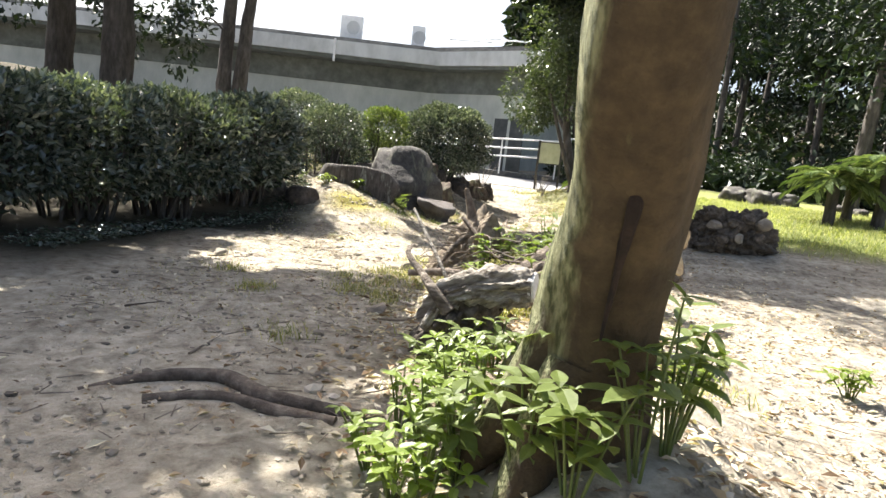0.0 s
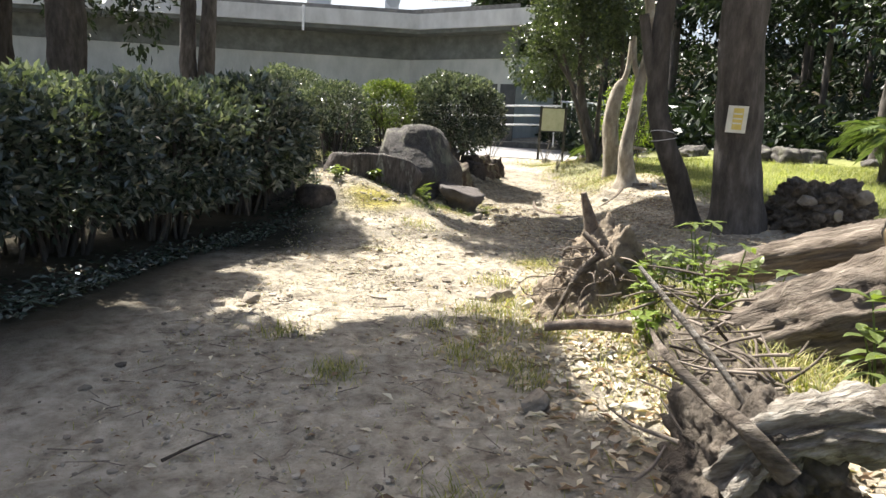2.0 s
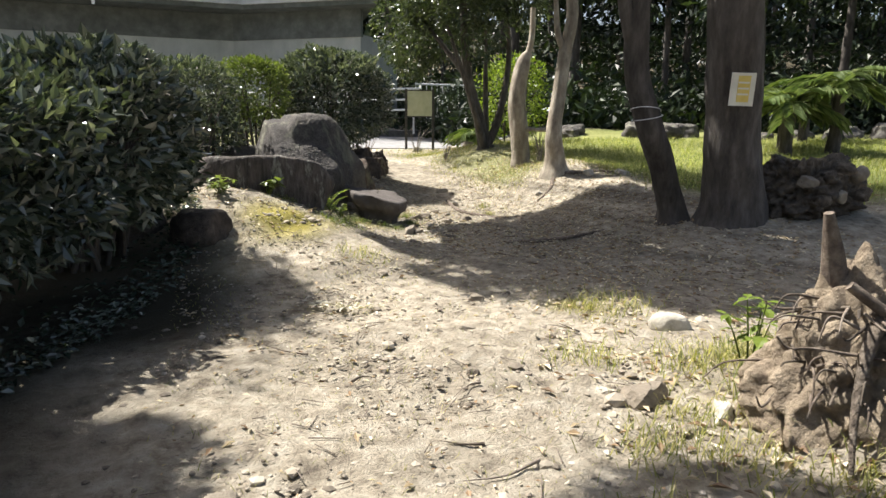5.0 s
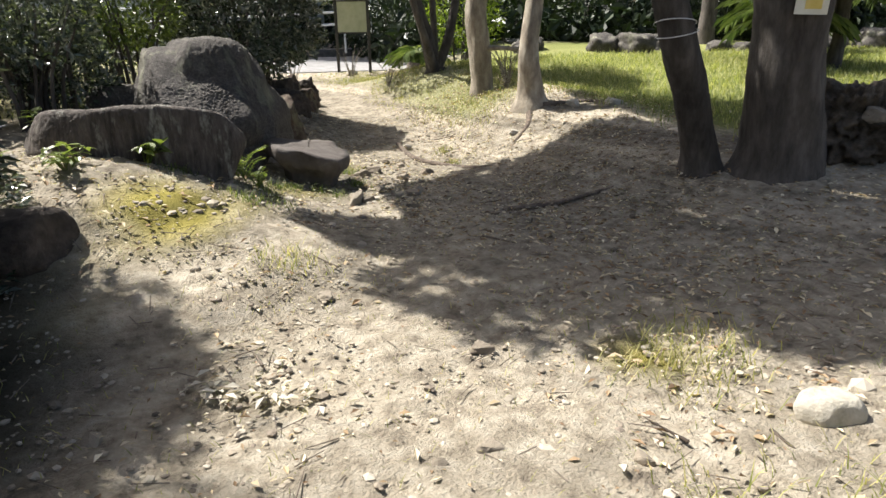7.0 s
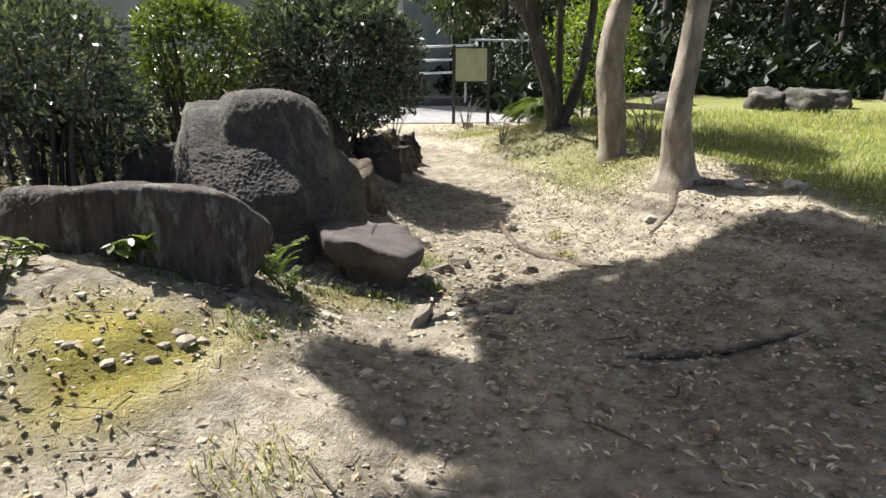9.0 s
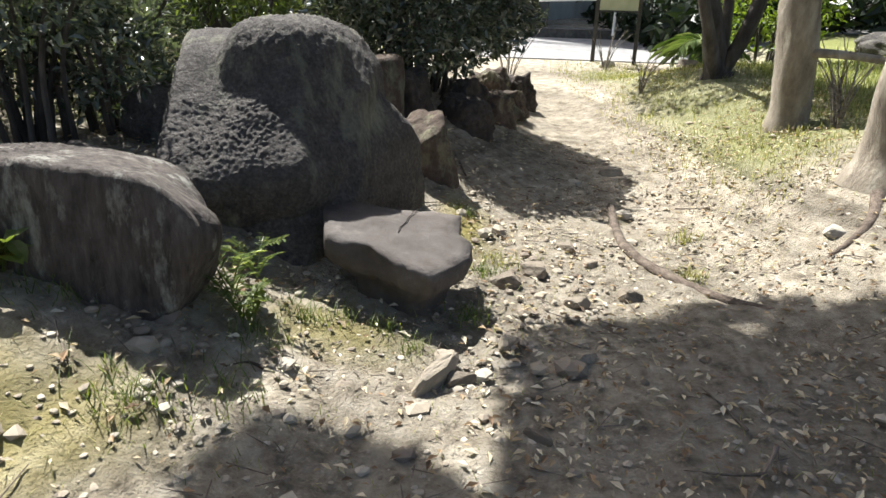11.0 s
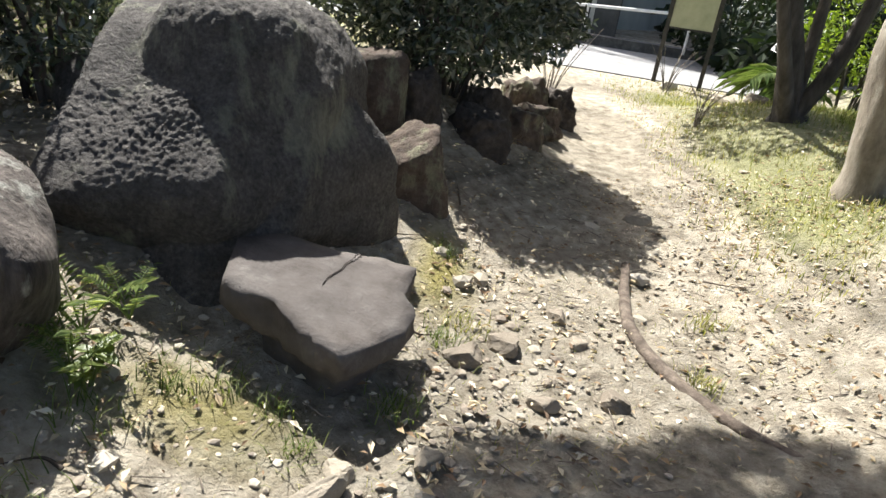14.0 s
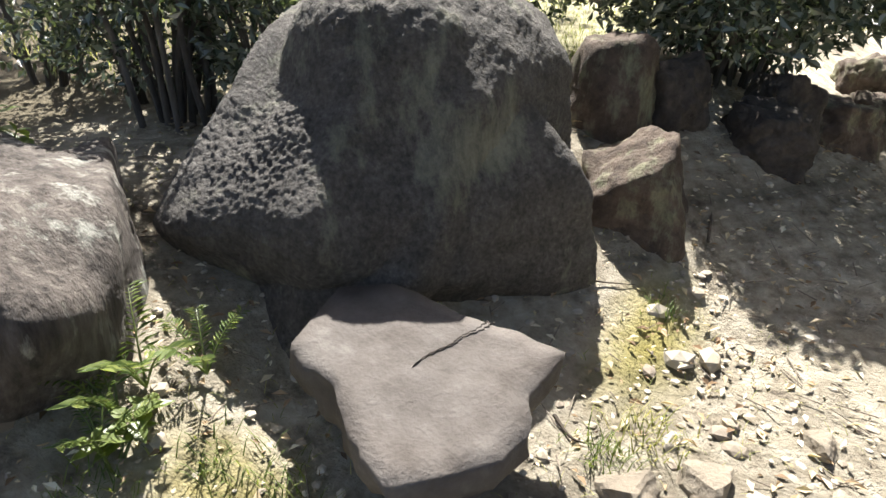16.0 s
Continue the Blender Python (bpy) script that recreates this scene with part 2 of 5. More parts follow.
BARK_DARK = material("bark_dark", [(0.035, 0.03, 0.025), (0.08, 0.07, 0.06), (0.14, 0.125, 0.11)], 9, 8, 0.95, 0.9, 26, 0.75, stretch=(1, 1, 0.3))
BARK_PALE = material("bark_pale", [(0.16, 0.13, 0.1), (0.3, 0.26, 0.2), (0.46, 0.42, 0.34)], 9, 8, 0.9, 0.6, 30, 0.7, stretch=(1, 1, 0.45))
BARK_BROWN = material("bark_brown", [(0.13, 0.095, 0.05), (0.2, 0.15, 0.085), (0.27, 0.21, 0.13)], 14, 8, 0.9, 0.5, 45, 0.8, stretch=(1, 1, 0.6))
BARK_MOSSY = mossy_bark()
WOOD_GREY = material("weathered_wood", [(0.035, 0.027, 0.02), (0.12, 0.095, 0.072), (0.2, 0.165, 0.128), (0.34, 0.295, 0.235)], 13, 12, 0.92, 1.0, 34, 0.72, stretch=(0.22, 2.0, 2.0), distance=0.03)
WOOD_PALE = material("pale_weathered_wood", [(0.05, 0.04, 0.03), (0.17, 0.145, 0.115), (0.33, 0.3, 0.25), (0.52, 0.49, 0.44)], 15, 12, 0.92, 1.0, 34, 0.75, stretch=(0.35, 1.9, 1.9), distance=0.03)
WOOD_CUT = material("cut_wood", [(0.3, 0.2, 0.1), (0.48, 0.36, 0.2), (0.6, 0.5, 0.34)], 16, 6, 0.85, 0.5, 60, 0.8)
WOOD_BLEACHED = material("bleached_wood", [(0.4, 0.38, 0.34), (0.6, 0.58, 0.53), (0.72, 0.7, 0.66)], 16, 6, 0.85, 0.6, 40, 0.85)
HOLLOW = material("scar_hollow", [(0.008, 0.005, 0.004), (0.018, 0.011, 0.008), (0.04, 0.024, 0.016)], 14, 8, 0.95, 0.8, 40, 0.8)
MOUND = material("mound_earth", [(0.05, 0.04, 0.03), (0.11, 0.09, 0.068), (0.2, 0.165, 0.13)], 12, 9, 0.95, 1.0, 40, 0.7, distance=0.03)
SOIL = material("root_soil", [(0.12, 0.09, 0.065), (0.25, 0.2, 0.14), (0.4, 0.33, 0.24)], 12, 9, 0.95, 1.0, 40, 0.8, distance=0.03)
STICK = material("dry_stick", [(0.05, 0.038, 0.028), (0.11, 0.088, 0.066), (0.24, 0.2, 0.16)], 18, 5, 0.9, 0.4, 60, 0.8, objects=True)
ROCK_DARK = with_lichen(material("dark_boulder", [(0.045, 0.04, 0.037), (0.076, 0.069, 0.063), (0.107, 0.098, 0.088), (0.165, 0.152, 0.134)], 48, 12, 0.92, 1.0, 60, 0.72, distance=0.025), (0.3, 0.3, 0.22), 3.6, 0.53, 0.68, 0.36)
ROCK_STREAK = with_lichen(material("streaked_boulder", [(0.032, 0.027, 0.024), (0.075, 0.063, 0.055), (0.115, 0.098, 0.085), (0.17, 0.152, 0.132)], 11, 12, 0.9, 0.9, 34, 0.72, stretch=(2.4, 2.4, 0.42), distance=0.022), (0.4, 0.4, 0.35), 7.0, 0.55, 0.66, 0.28)
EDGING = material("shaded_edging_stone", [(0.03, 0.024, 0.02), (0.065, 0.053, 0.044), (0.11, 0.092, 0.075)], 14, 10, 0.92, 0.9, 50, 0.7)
ROCK_SMOOTH = material("flat_rock", [(0.056, 0.045, 0.038), (0.088, 0.075, 0.066), (0.11, 0.096, 0.086), (0.17, 0.152, 0.136)], 6, 13, 0.86, 0.6, 55, 0.72, distance=0.012)
STONE_BROWN = with_lichen(material("brown_stone", [(0.045, 0.032, 0.025), (0.09, 0.066, 0.05), (0.14, 0.108, 0.08)], 14, 10, 0.92, 0.9, 50, 0.75), (0.26, 0.27, 0.17), 7.0, 0.5, 0.66)
STONE = material("field_stone", [(0.17, 0.142, 0.108), (0.26, 0.222, 0.17), (0.36, 0.315, 0.245)], 12, 8, 0.9, 0.6, 50, 0.8, objects=True)
STONE_WHITE = material("pale_stone", [(0.3, 0.275, 0.22), (0.46, 0.425, 0.35), (0.58, 0.55, 0.47)], 12, 8, 0.9, 0.5, 50, 0.85)
PEBBLE = material("pebbles", [(0.2, 0.165, 0.13), (0.32, 0.275, 0.21), (0.38, 0.335, 0.265), (0.46, 0.415, 0.34)], 20, 5, 0.9, 0.3, 60, 0.9, islands=True)
CLOD = material("earth_clod", [(0.12, 0.1, 0.078), (0.2, 0.17, 0.13), (0.3, 0.26, 0.2)], 20, 6, 0.95, 0.5, 60, 0.8, islands=True)
LITTER = material("dead_leaves", [(0.14, 0.09, 0.055), (0.3, 0.2, 0.12), (0.42, 0.32, 0.2), (0.62, 0.53, 0.38), (0.72, 0.66, 0.54)], 30, 4, 0.75, 0.2, 80, 0.9, islands=True, leaf=0.12)
LITTER_PALE = material("bleached_leaves", [(0.34, 0.29, 0.22), (0.56, 0.51, 0.42), (0.74, 0.7, 0.62)], 30, 4, 0.75, 0.2, 80, 0.9, islands=True, leaf=0.12)
LEAF_HEDGE = material("hedge_leaf", [(0.042, 0.058, 0.042), (0.094, 0.114, 0.09), (0.24, 0.26, 0.23)], 8, 3, 0.18, 0.0, 40, 0.7, islands=True, leaf=0.2, spec=0.8)
# near-black tones: the deep shade inside the wood is put into the leaf colour
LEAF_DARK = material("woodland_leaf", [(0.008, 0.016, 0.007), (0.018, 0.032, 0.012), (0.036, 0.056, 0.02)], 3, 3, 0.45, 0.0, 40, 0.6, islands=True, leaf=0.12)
LEAF_EVERGREEN = material("evergreen_leaf", [(0.022, 0.036, 0.014), (0.05, 0.072, 0.028), (0.12, 0.145, 0.07)], 6, 3, 0.3, 0.0, 40, 0.7, islands=True, leaf=0.25, spec=0.6)
LEAF_BRIGHT = material("young_leaf", [(0.09, 0.14, 0.02), (0.16, 0.22, 0.035), (0.24, 0.3, 0.06)], 6, 3, 0.45, 0.0, 40, 0.8, islands=True, leaf=0.4)
LEAF_OLIVE = material("light_green_leaf", [(0.06, 0.085, 0.025), (0.115, 0.15, 0.045), (0.19, 0.225, 0.085)], 6, 3, 0.4, 0.0, 40, 0.8, islands=True, leaf=0.35)
LEAF_PLANT = material("seedling_leaf", [(0.06, 0.095, 0.028), (0.125, 0.165, 0.052), (0.27, 0.3, 0.1)], 9, 4, 0.34, 0.1, 60, 0.8, islands=True, leaf=0.4)
LEAF_PALM = material("palm_leaf", [(0.07, 0.11, 0.035), (0.16, 0.21, 0.08), (0.34, 0.38, 0.2)], 6, 3, 0.4, 0.0, 40, 0.8, islands=True, leaf=0.25)
GRASS_GREEN = material("lawn_grass", [(0.13, 0.165, 0.05), (0.27, 0.29, 0.11), (0.46, 0.44, 0.23)], 2, 3, 0.6, 0.0, 40, 0.7, islands=True, leaf=0.4)
GRASS_TUFT = material("tuft_grass", [(0.06, 0.095, 0.02), (0.13, 0.17, 0.045), (0.26, 0.28, 0.1)], 4, 3, 0.6, 0.0, 40, 0.8, islands=True, leaf=0.35)
GRASS_DRY = material("dry_grass", [(0.12, 0.15, 0.04), (0.28, 0.27, 0.1), (0.5, 0.44, 0.24)], 4, 3, 0.7, 0.0, 40, 0.8, islands=True, leaf=0.35)
CONCRETE = material("path_concrete", [(0.19, 0.19, 0.185), (0.26, 0.255, 0.25), (0.32, 0.315, 0.305)], 5, 9, 0.9, 0.3, 90, 0.88, distance=0.005)
KERB = material("dark_kerb", [(0.05, 0.05, 0.05), (0.1, 0.1, 0.098), (0.16, 0.16, 0.15)], 8, 7, 0.9, 0.5, 60, 0.85)
PLASTER = material("grey_plaster", [(0.34, 0.36, 0.33), (0.42, 0.44, 0.41), (0.5, 0.52, 0.48)], 1.6, 8, 0.9, 0.2, 40, 0.88, stretch=(1, 1, 0.5))
FASCIA = material("fascia_concrete", [(0.4, 0.41, 0.4), (0.52, 0.53, 0.52), (0.62, 0.63, 0.62)], 2, 8, 0.85, 0.2, 40, 0.85, stretch=(1, 1, 0.5))
# for the soffit and the strip of painted shade below it
SOFFIT_SHADE = material("soffit_and_shade", [(0.08, 0.09, 0.08), (0.12, 0.13, 0.12), (0.17, 0.18, 0.17)], 3, 6, 0.9, 0.2, 40, 0.85)
WHITE_PAINT = material("white_paint", [(0.68, 0.68, 0.67), (0.78, 0.78, 0.77), (0.82, 0.82, 0.81)], 5, 5, 0.4, 0.08, 60, 0.94)
DARK_METAL = material("dark_metal", [(0.02, 0.02, 0.018), (0.04, 0.038, 0.033), (0.07, 0.06, 0.05)], 14, 6, 0.5, 0.2, 70, 0.85)
SIGN_PAPER = material("sign_panel", [(0.36, 0.37, 0.24), (0.44, 0.45, 0.3), (0.5, 0.51, 0.36)], 4, 4, 0.5, 0.05, 50, 0.9)
NOTICE_PAPER = material("notice_paper", [(0.58, 0.56, 0.46), (0.66, 0.64, 0.54), (0.72, 0.7, 0.6)], 6, 4, 0.45, 0.1, 40, 0.9)
NOTICE_INK = material("notice_yellow", [(0.55, 0.4, 0.08), (0.65, 0.5, 0.13), (0.7, 0.56, 0.2)], 6, 4, 0.5, 0.05, 40, 0.9)
DARK_PANEL = material("dark_doors", [(0.03, 0.035, 0.035), (0.05, 0.055, 0.055), (0.08, 0.085, 0.08)], 3, 5, 0.4, 0.1, 50, 0.85)
ROOT_BARK = material("root_bark", [(0.06, 0.045, 0.035), (0.14, 0.11, 0.085), (0.28, 0.23, 0.18)], 14, 8, 0.95, 0.7, 50, 0.8)


# ---- ground ----
def ground_z(x, y):
    x, y = np.asarray(x, float), np.asarray(y, float)
    z = 0.42 + 0.085 * np.logaddexp(0, (np.minimum(y, 34) - 13.2) * 2.5) / 2.5
    # turf bank beside the path, fading to the road
    fade = 1 - smoothstep(17.6, 20.6, y) * (1 - smoothstep(4.5, 7.5, x))
    z = z + 0.6 * smoothstep(1.5, 3.9, x) * smoothstep(7, 12.5, y) * fade
    z = z + 0.2 * np.exp(-((x - 3.1) / 0.8) ** 2 - ((y - 13.7) / 1.0) ** 2)
    z = z + 0.045 * np.clip(x - 4.5, 0, 14) * smoothstep(6, 10, y) * (1 - smoothstep(13, 19, y) * 0.6)
    # ridge of the uprooted stumps
    z = z + 0.31 * np.exp(-((x - 0.72) / 0.58) ** 2) * smoothstep(0.6, 1.6, y) * (1 - smoothstep(5.6, 7.2, y))
    # bank behind the boulders
    xs = x - 0.5 * np.clip(y - 12.3, 0, 3)
    z = z + 0.65 * (1 - smoothstep(-2.2, 0.0, xs)) * smoothstep(8.8, 11.5, y) * (1 - smoothstep(19, 22, y))
    # low rise under the flat rock
    z = z + 0.07 * np.exp(-((x + 0.1) / 0.6) ** 2 - ((y - 12.4) / 0.55) ** 2)
    # wooded slopes
    z = z + 1.6 * (1 - smoothstep(-13, -6, x)) * smoothstep(8, 15, y) * (1 - smoothstep(19, 21.5, y))
    z = z + 7.0 * smoothstep(0, 34, (x - 6) * 0.45 + (y - 21) * 0.9 - 4) * smoothstep(6, 13, x)
    return z


def gz(x, y):
    return float(ground_z(x, y))


def spread(lo, hi, step, far):
    core = np.arange(lo, hi, step)
    out, s, a = [], step, core[-1]
    while a < far:
        s *= 1.16
        a += s
        out.append(a)
    neg, s, a = [], step, lo
    while a > -far:
        s *= 1.16
        a -= s
        neg.append(a)
    return np.concatenate([neg[::-1], core, out])


def build_ground():
    xs, ys = spread(-4.6, 5.2, 0.055, 420), spread(-0.4, 17.2, 0.055, 420)
    X, Y = np.meshgrid(xs, ys, indexing="ij")
    Z = ground_z(X, Y)
    flat = np.stack([X.ravel(), Y.ravel()], 1)
    near = (flat[:, 0] > -8) & (flat[:, 0] < 9) & (flat[:, 1] > -4) & (flat[:, 1] < 21.4)
    dz = np.zeros(len(flat))
    for i in np.nonzero(near)[0]:
        px, py = flat[i]
        dz[i] = 0.035 * noise.noise(Vector((px * 1.1, py * 1.1, 3.0))) + 0.02 * noise.noise(Vector((px * 3.7, py * 3.7, 1.0))) + 0.022 * noise.noise(Vector((px * 9.0, py * 9.0, 7.0))) + 0.014 * noise.noise(Vector((px * 19, py * 19, 5)))
    v = np.column_stack([flat, Z.ravel() + dz])
    i, j = np.meshgrid(np.arange(len(xs) - 1), np.arange(len(ys) - 1), indexing="ij")
    n = len(ys)
    f = np.stack([i * n + j, (i + 1) * n + j, (i + 1) * n + j + 1, i * n + j + 1], -1).reshape(-1, 4)
    ob = build("ground", [(v, f)], EARTH, label="dry trodden earth with moss, turf, leaf litter and painted hedge shade", category="ground", kind="structure")
    x, y = v[:, 0], v[:, 1]

    def spot(cx, cy, rx, ry):
        return np.exp(-((x - cx) / rx) ** 2 - ((y - cy) / ry) ** 2)

    moss = 0.8 * spot(-1.62, 10.62, 0.42, 0.5) + 0.7 * spot(0.22, 13.55, 0.24, 0.55) + 0.35 * spot(-1.05, 11.0, 0.4, 0.4) + 0.7 * spot(0.25, 8.2, 0.25, 0.3) + 0.6 * spot(-0.45, 11.95, 0.5, 0.3) + 0.35 * spot(-2.4, 9.6, 0.7, 0.6)
    turf = smoothstep(3.2, 4.4, x) * smoothstep(10.0, 12.0, y + 0.25 * (x - 3)) * (1 - smoothstep(19, 21, y) * (1 - smoothstep(5, 7, x)))
    turf = np.maximum(turf, 0.55 * smoothstep(1.9, 2.8, x) * smoothstep(13.2, 14.5, y) * (1 - smoothstep(20.5, 21.4, y)))
    turf = np.maximum(turf, 0.5 * (1 - smoothstep(-2.6, -1.6, x - 0.25 * (y - 12.3))) * smoothstep(13.4, 14.6, y))
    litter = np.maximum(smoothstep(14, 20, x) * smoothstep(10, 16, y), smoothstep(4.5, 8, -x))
    # dark mossy soil by the hedge, with hedge shade put into its colour
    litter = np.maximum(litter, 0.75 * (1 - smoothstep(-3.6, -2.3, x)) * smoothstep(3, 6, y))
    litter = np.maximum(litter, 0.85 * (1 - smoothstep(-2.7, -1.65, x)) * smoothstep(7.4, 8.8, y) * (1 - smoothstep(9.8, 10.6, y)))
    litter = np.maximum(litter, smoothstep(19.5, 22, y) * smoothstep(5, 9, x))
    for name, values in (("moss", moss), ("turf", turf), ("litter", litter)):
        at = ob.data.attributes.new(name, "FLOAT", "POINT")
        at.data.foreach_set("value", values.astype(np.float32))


build_ground()


def strip(name, xs, lo, hi, lift, thick, mat, label, category):
    """A slab along x that lies on the ground between the edges lo and hi."""
    top, bot = [], []
    for x in xs:
        for y in np.linspace(lo(x), hi(x), 7):
            top.append((x, y, gz(x, y) + lift))
            bot.append((x, y, gz(x, y) + lift - thick))
    n = len(top)
    v = np.array(top + bot)
    i, j = np.meshgrid(np.arange(len(xs) - 1), np.arange(6), indexing="ij")
    q = np.stack([i * 7 + j, (i + 1) * 7 + j, (i + 1) * 7 + j + 1, i * 7 + j + 1], -1).reshape(-1, 4)
    e = np.arange(len(xs) - 1)
    sides = []
    for k in (0, 6):
        s = np.stack([e * 7 + k, e * 7 + k + n, (e + 1) * 7 + k + n, (e + 1) * 7 + k], -1)
        sides.append(s if k else s[:, ::-1])
    return build(name, [(v, np.concatenate([q, q[:, ::-1] + n] + sides))], mat, label=label, category=category, kind="structure", smooth=False)


ROAD_X = np.linspace(-26, 30, 90)
strip("road", ROAD_X, lambda x: 22.0 - 0.05 * x, lambda x: 25.3 - 0.05 * x, 0.02, 0.2, CONCRETE, "pale concrete lane beyond the garden", "road")
strip("kerb", ROAD_X, lambda x: 25.3 - 0.05 * x, lambda x: 25.62 - 0.05 * x, 0.22, 0.5, KERB, "dark stained concrete kerb under the railing", "kerb")


# ---- building ----
def box(x0, x1, y0, y1, z0, z1):
    v = [(x, y, z) for z in (z0, z1) for x, y in ((x0, y0), (x1, y0), (x1, y1), (x0, y1))]
    return (np.array(v, float), np.array([(0, 3, 2, 1), (4, 5, 6, 7), (0, 1, 5, 4), (1, 2, 6, 5), (2, 3, 7, 6), (3, 0, 4, 7)]))


def prism(points, z0, z1):
    n = len(points)
    v = [(x, y, z0) for x, y in points] + [(x, y, z1) for x, y in points]
    quads = [(i, (i + 1) % n, (i + 1) % n + n, i + n) for i in range(n)]
    return [(np.array(v, float), np.array(quads)), (np.array(v[n:], float), np.array([list(range(n))])), (np.array(v[:n], float), np.array([list(range(n))[::-1]]))]


EYE, AWAY = Vector((-0.04, -0.24, 1.56)), 1.08


def building():
    b = thing("exhibition_building", -6, 30, 1.2, "low grey plastered building with deep concrete eaves", "building")
    inv = Matrix.Translation((6, -30, -1.2))
    b.location, b.scale = EYE + (b.location - EYE) * AWAY, (AWAY, AWAY, AWAY)

    def p(name, chunks, mat, label=""):
        ob = build(name, chunks, mat, b, label, smooth=False)
        ob.matrix_parent_inverse = inv
        return ob

    p("wall", prism([(-24, 27.6), (-1.2, 27.6), (2.6, 24.9), (2.95, 27.5), (2.95, 37), (-24, 37)], 0.4, 5.55), PLASTER, "pale grey plaster wall")
    p("soffit", prism([(-25, 26.5), (-0.9, 26.5), (2.9, 23.8), (3.2, 27), (3.2, 38), (-25, 38)], 5.46, 5.6), SOFFIT_SHADE, "dark soffit under the eaves")
    # dark strip laid on the wall in place of the shade under the eaves
    p("wall_band", prism([(-24.1, 27.54), (-1.2, 27.54), (2.6, 24.84), (2.7, 24.95), (-1.1, 27.65), (-24.1, 27.65)], 4.6, 5.45), SOFFIT_SHADE, "dark strip standing for the shade under the eaves")
    p("fascia", prism([(-25.1, 26.4), (-0.92, 26.4), (2.95, 23.66), (3.3, 27), (3.3, 38), (-25.1, 38)], 5.6, 6.15), FASCIA, "weathered concrete fascia")
    p("parapet", prism([(-24, 27.3), (-1.2, 27.3), (2.6, 24.7), (2.9, 28), (2.9, 37), (-24, 37)], 6.154, 6.45), KERB, "dark roof parapet")
    p("downpipe", tube([(-5.2, 26.36, 6.2, 0.05), (-5.2, 26.34, 5.3, 0.05)], 8), WHITE_PAINT)
    for x in (1.55, 2.15):
        d = prism([(x, 25.6 - (x - 1.6) * 0.71), (x + 0.5, 25.24 - (x - 1.6) * 0.71), (x + 0.53, 25.3 - (x - 1.6) * 0.71), (x + 0.03, 25.66 - (x - 1.6) * 0.71)], 1.3, 3.7)
        p("door", d, DARK_PANEL, "dark glazed door")
    for x in (-0.6, 0.8):
        p("roof_rail", tube([(x, 26.1 + (0.0 if x < 0 else -0.9), 6.62, 0.03), (x + 1.7, 25.6 + (0 if x < 0 else -0.9), 6.58, 0.03)], 8), WHITE_PAINT)


building()


def ac_unit(x, y, z, w, h):
    ob = thing("air_conditioner", x, y, z, "pale outdoor air conditioner on the flat roof", "air conditioner", "roof units")
    build("casing", [box(-w / 2, w / 2, -0.18, 0.18, 0.06, h)], WHITE_PAINT, ob, smooth=False)
    build("fan_grille", tube([(0.1 * w, -0.182, h * 0.52, h * 0.28), (0.1 * w, -0.19, h * 0.52, h * 0.28)], 20), FASCIA, ob, "grey fan grille")
    for s in (-0.3, 0.3):
        build("foot", [box(s * w - 0.04, s * w + 0.04, -0.2, 0.2, 0, 0.06)], DARK_METAL, ob, smooth=False)


build("annex", prism([(3.05, 29.2), (5.4, 31.5), (5.4, 40), (3.05, 40)], 0.6, 5.3), PLASTER, label="grey plaster annex wall beside the building", category="annex", kind="structure", smooth=False)
ac_unit(-5.3, 30.6, 6.9, 1.0, 1.1)
ac_unit(-2.2, 31.2, 6.9, 0.6, 1.1)
ac_unit(-13.2, 30.6, 6.9, 0.9, 1.1)


def railing():
    ob = thing("railing", 1.5, 25.4, gz(1.5, 25.4), "white painted pipe railing with three rails", "railing")
    inv = Matrix.Translation(-ob.location)

    def p(name, chunks, mat):
        q = build(name, chunks, mat, ob)
        q.matrix_parent_inverse = inv

    def base(x):
        return 1.74 + 0.045 * x

    for k, h in enumerate((0.42, 0.74, 1.08)):
        p("rail", tube([(x, 25.46 - 0.05 * x - (0.25 * max(0, x) if x < 3 else 0.75), base(x) + h, 0.032) for x in (-7, -4, -1, 0.5, 2, 3.0, 4.2)], 8), WHITE_PAINT)
    for x in (-6.5, -4.4, -2.3, -0.2, 1.9, 4.0):
        p("post", tube([(x, 25.46 - 0.05 * x - (0.25 * max(0, x) if x < 3 else 0.75), gz(x, 25.4) + 0.1, 0.03), (x, 25.46 - 0.05 * x - (0.25 * max(0, x) if x < 3 else 0.75), base(x) + 1.1, 0.03)], 8), WHITE_PAINT)


railing()


def sign():
    ob = thing("sign_board", 3.31, 21.69, gz(3.31, 21.69), "blank cream sign panel on two dark posts", "sign")
    d = Vector((0.72, -0.22, 0)).normalized()
    ob.rotation_euler = (0, 0, math.atan2(d.y, d.x))
    for s in (-0.38, 0.38):
        build("post", [box(s - 0.035, s + 0.035, -0.035, 0.035, -0.1, 1.68)], DARK_METAL, ob, smooth=False)
    build("panel", [box(-0.342, 0.342, -0.02, 0.02, 0.92, 1.62)], SIGN_PAPER, ob, "pale cream weathered panel", smooth=False)
    for z in (0.9, 1.62):
        build("frame", [box(-0.344, 0.344, -0.028, 0.028, z, z + 0.03)], DARK_METAL, ob, smooth=False)


sign()


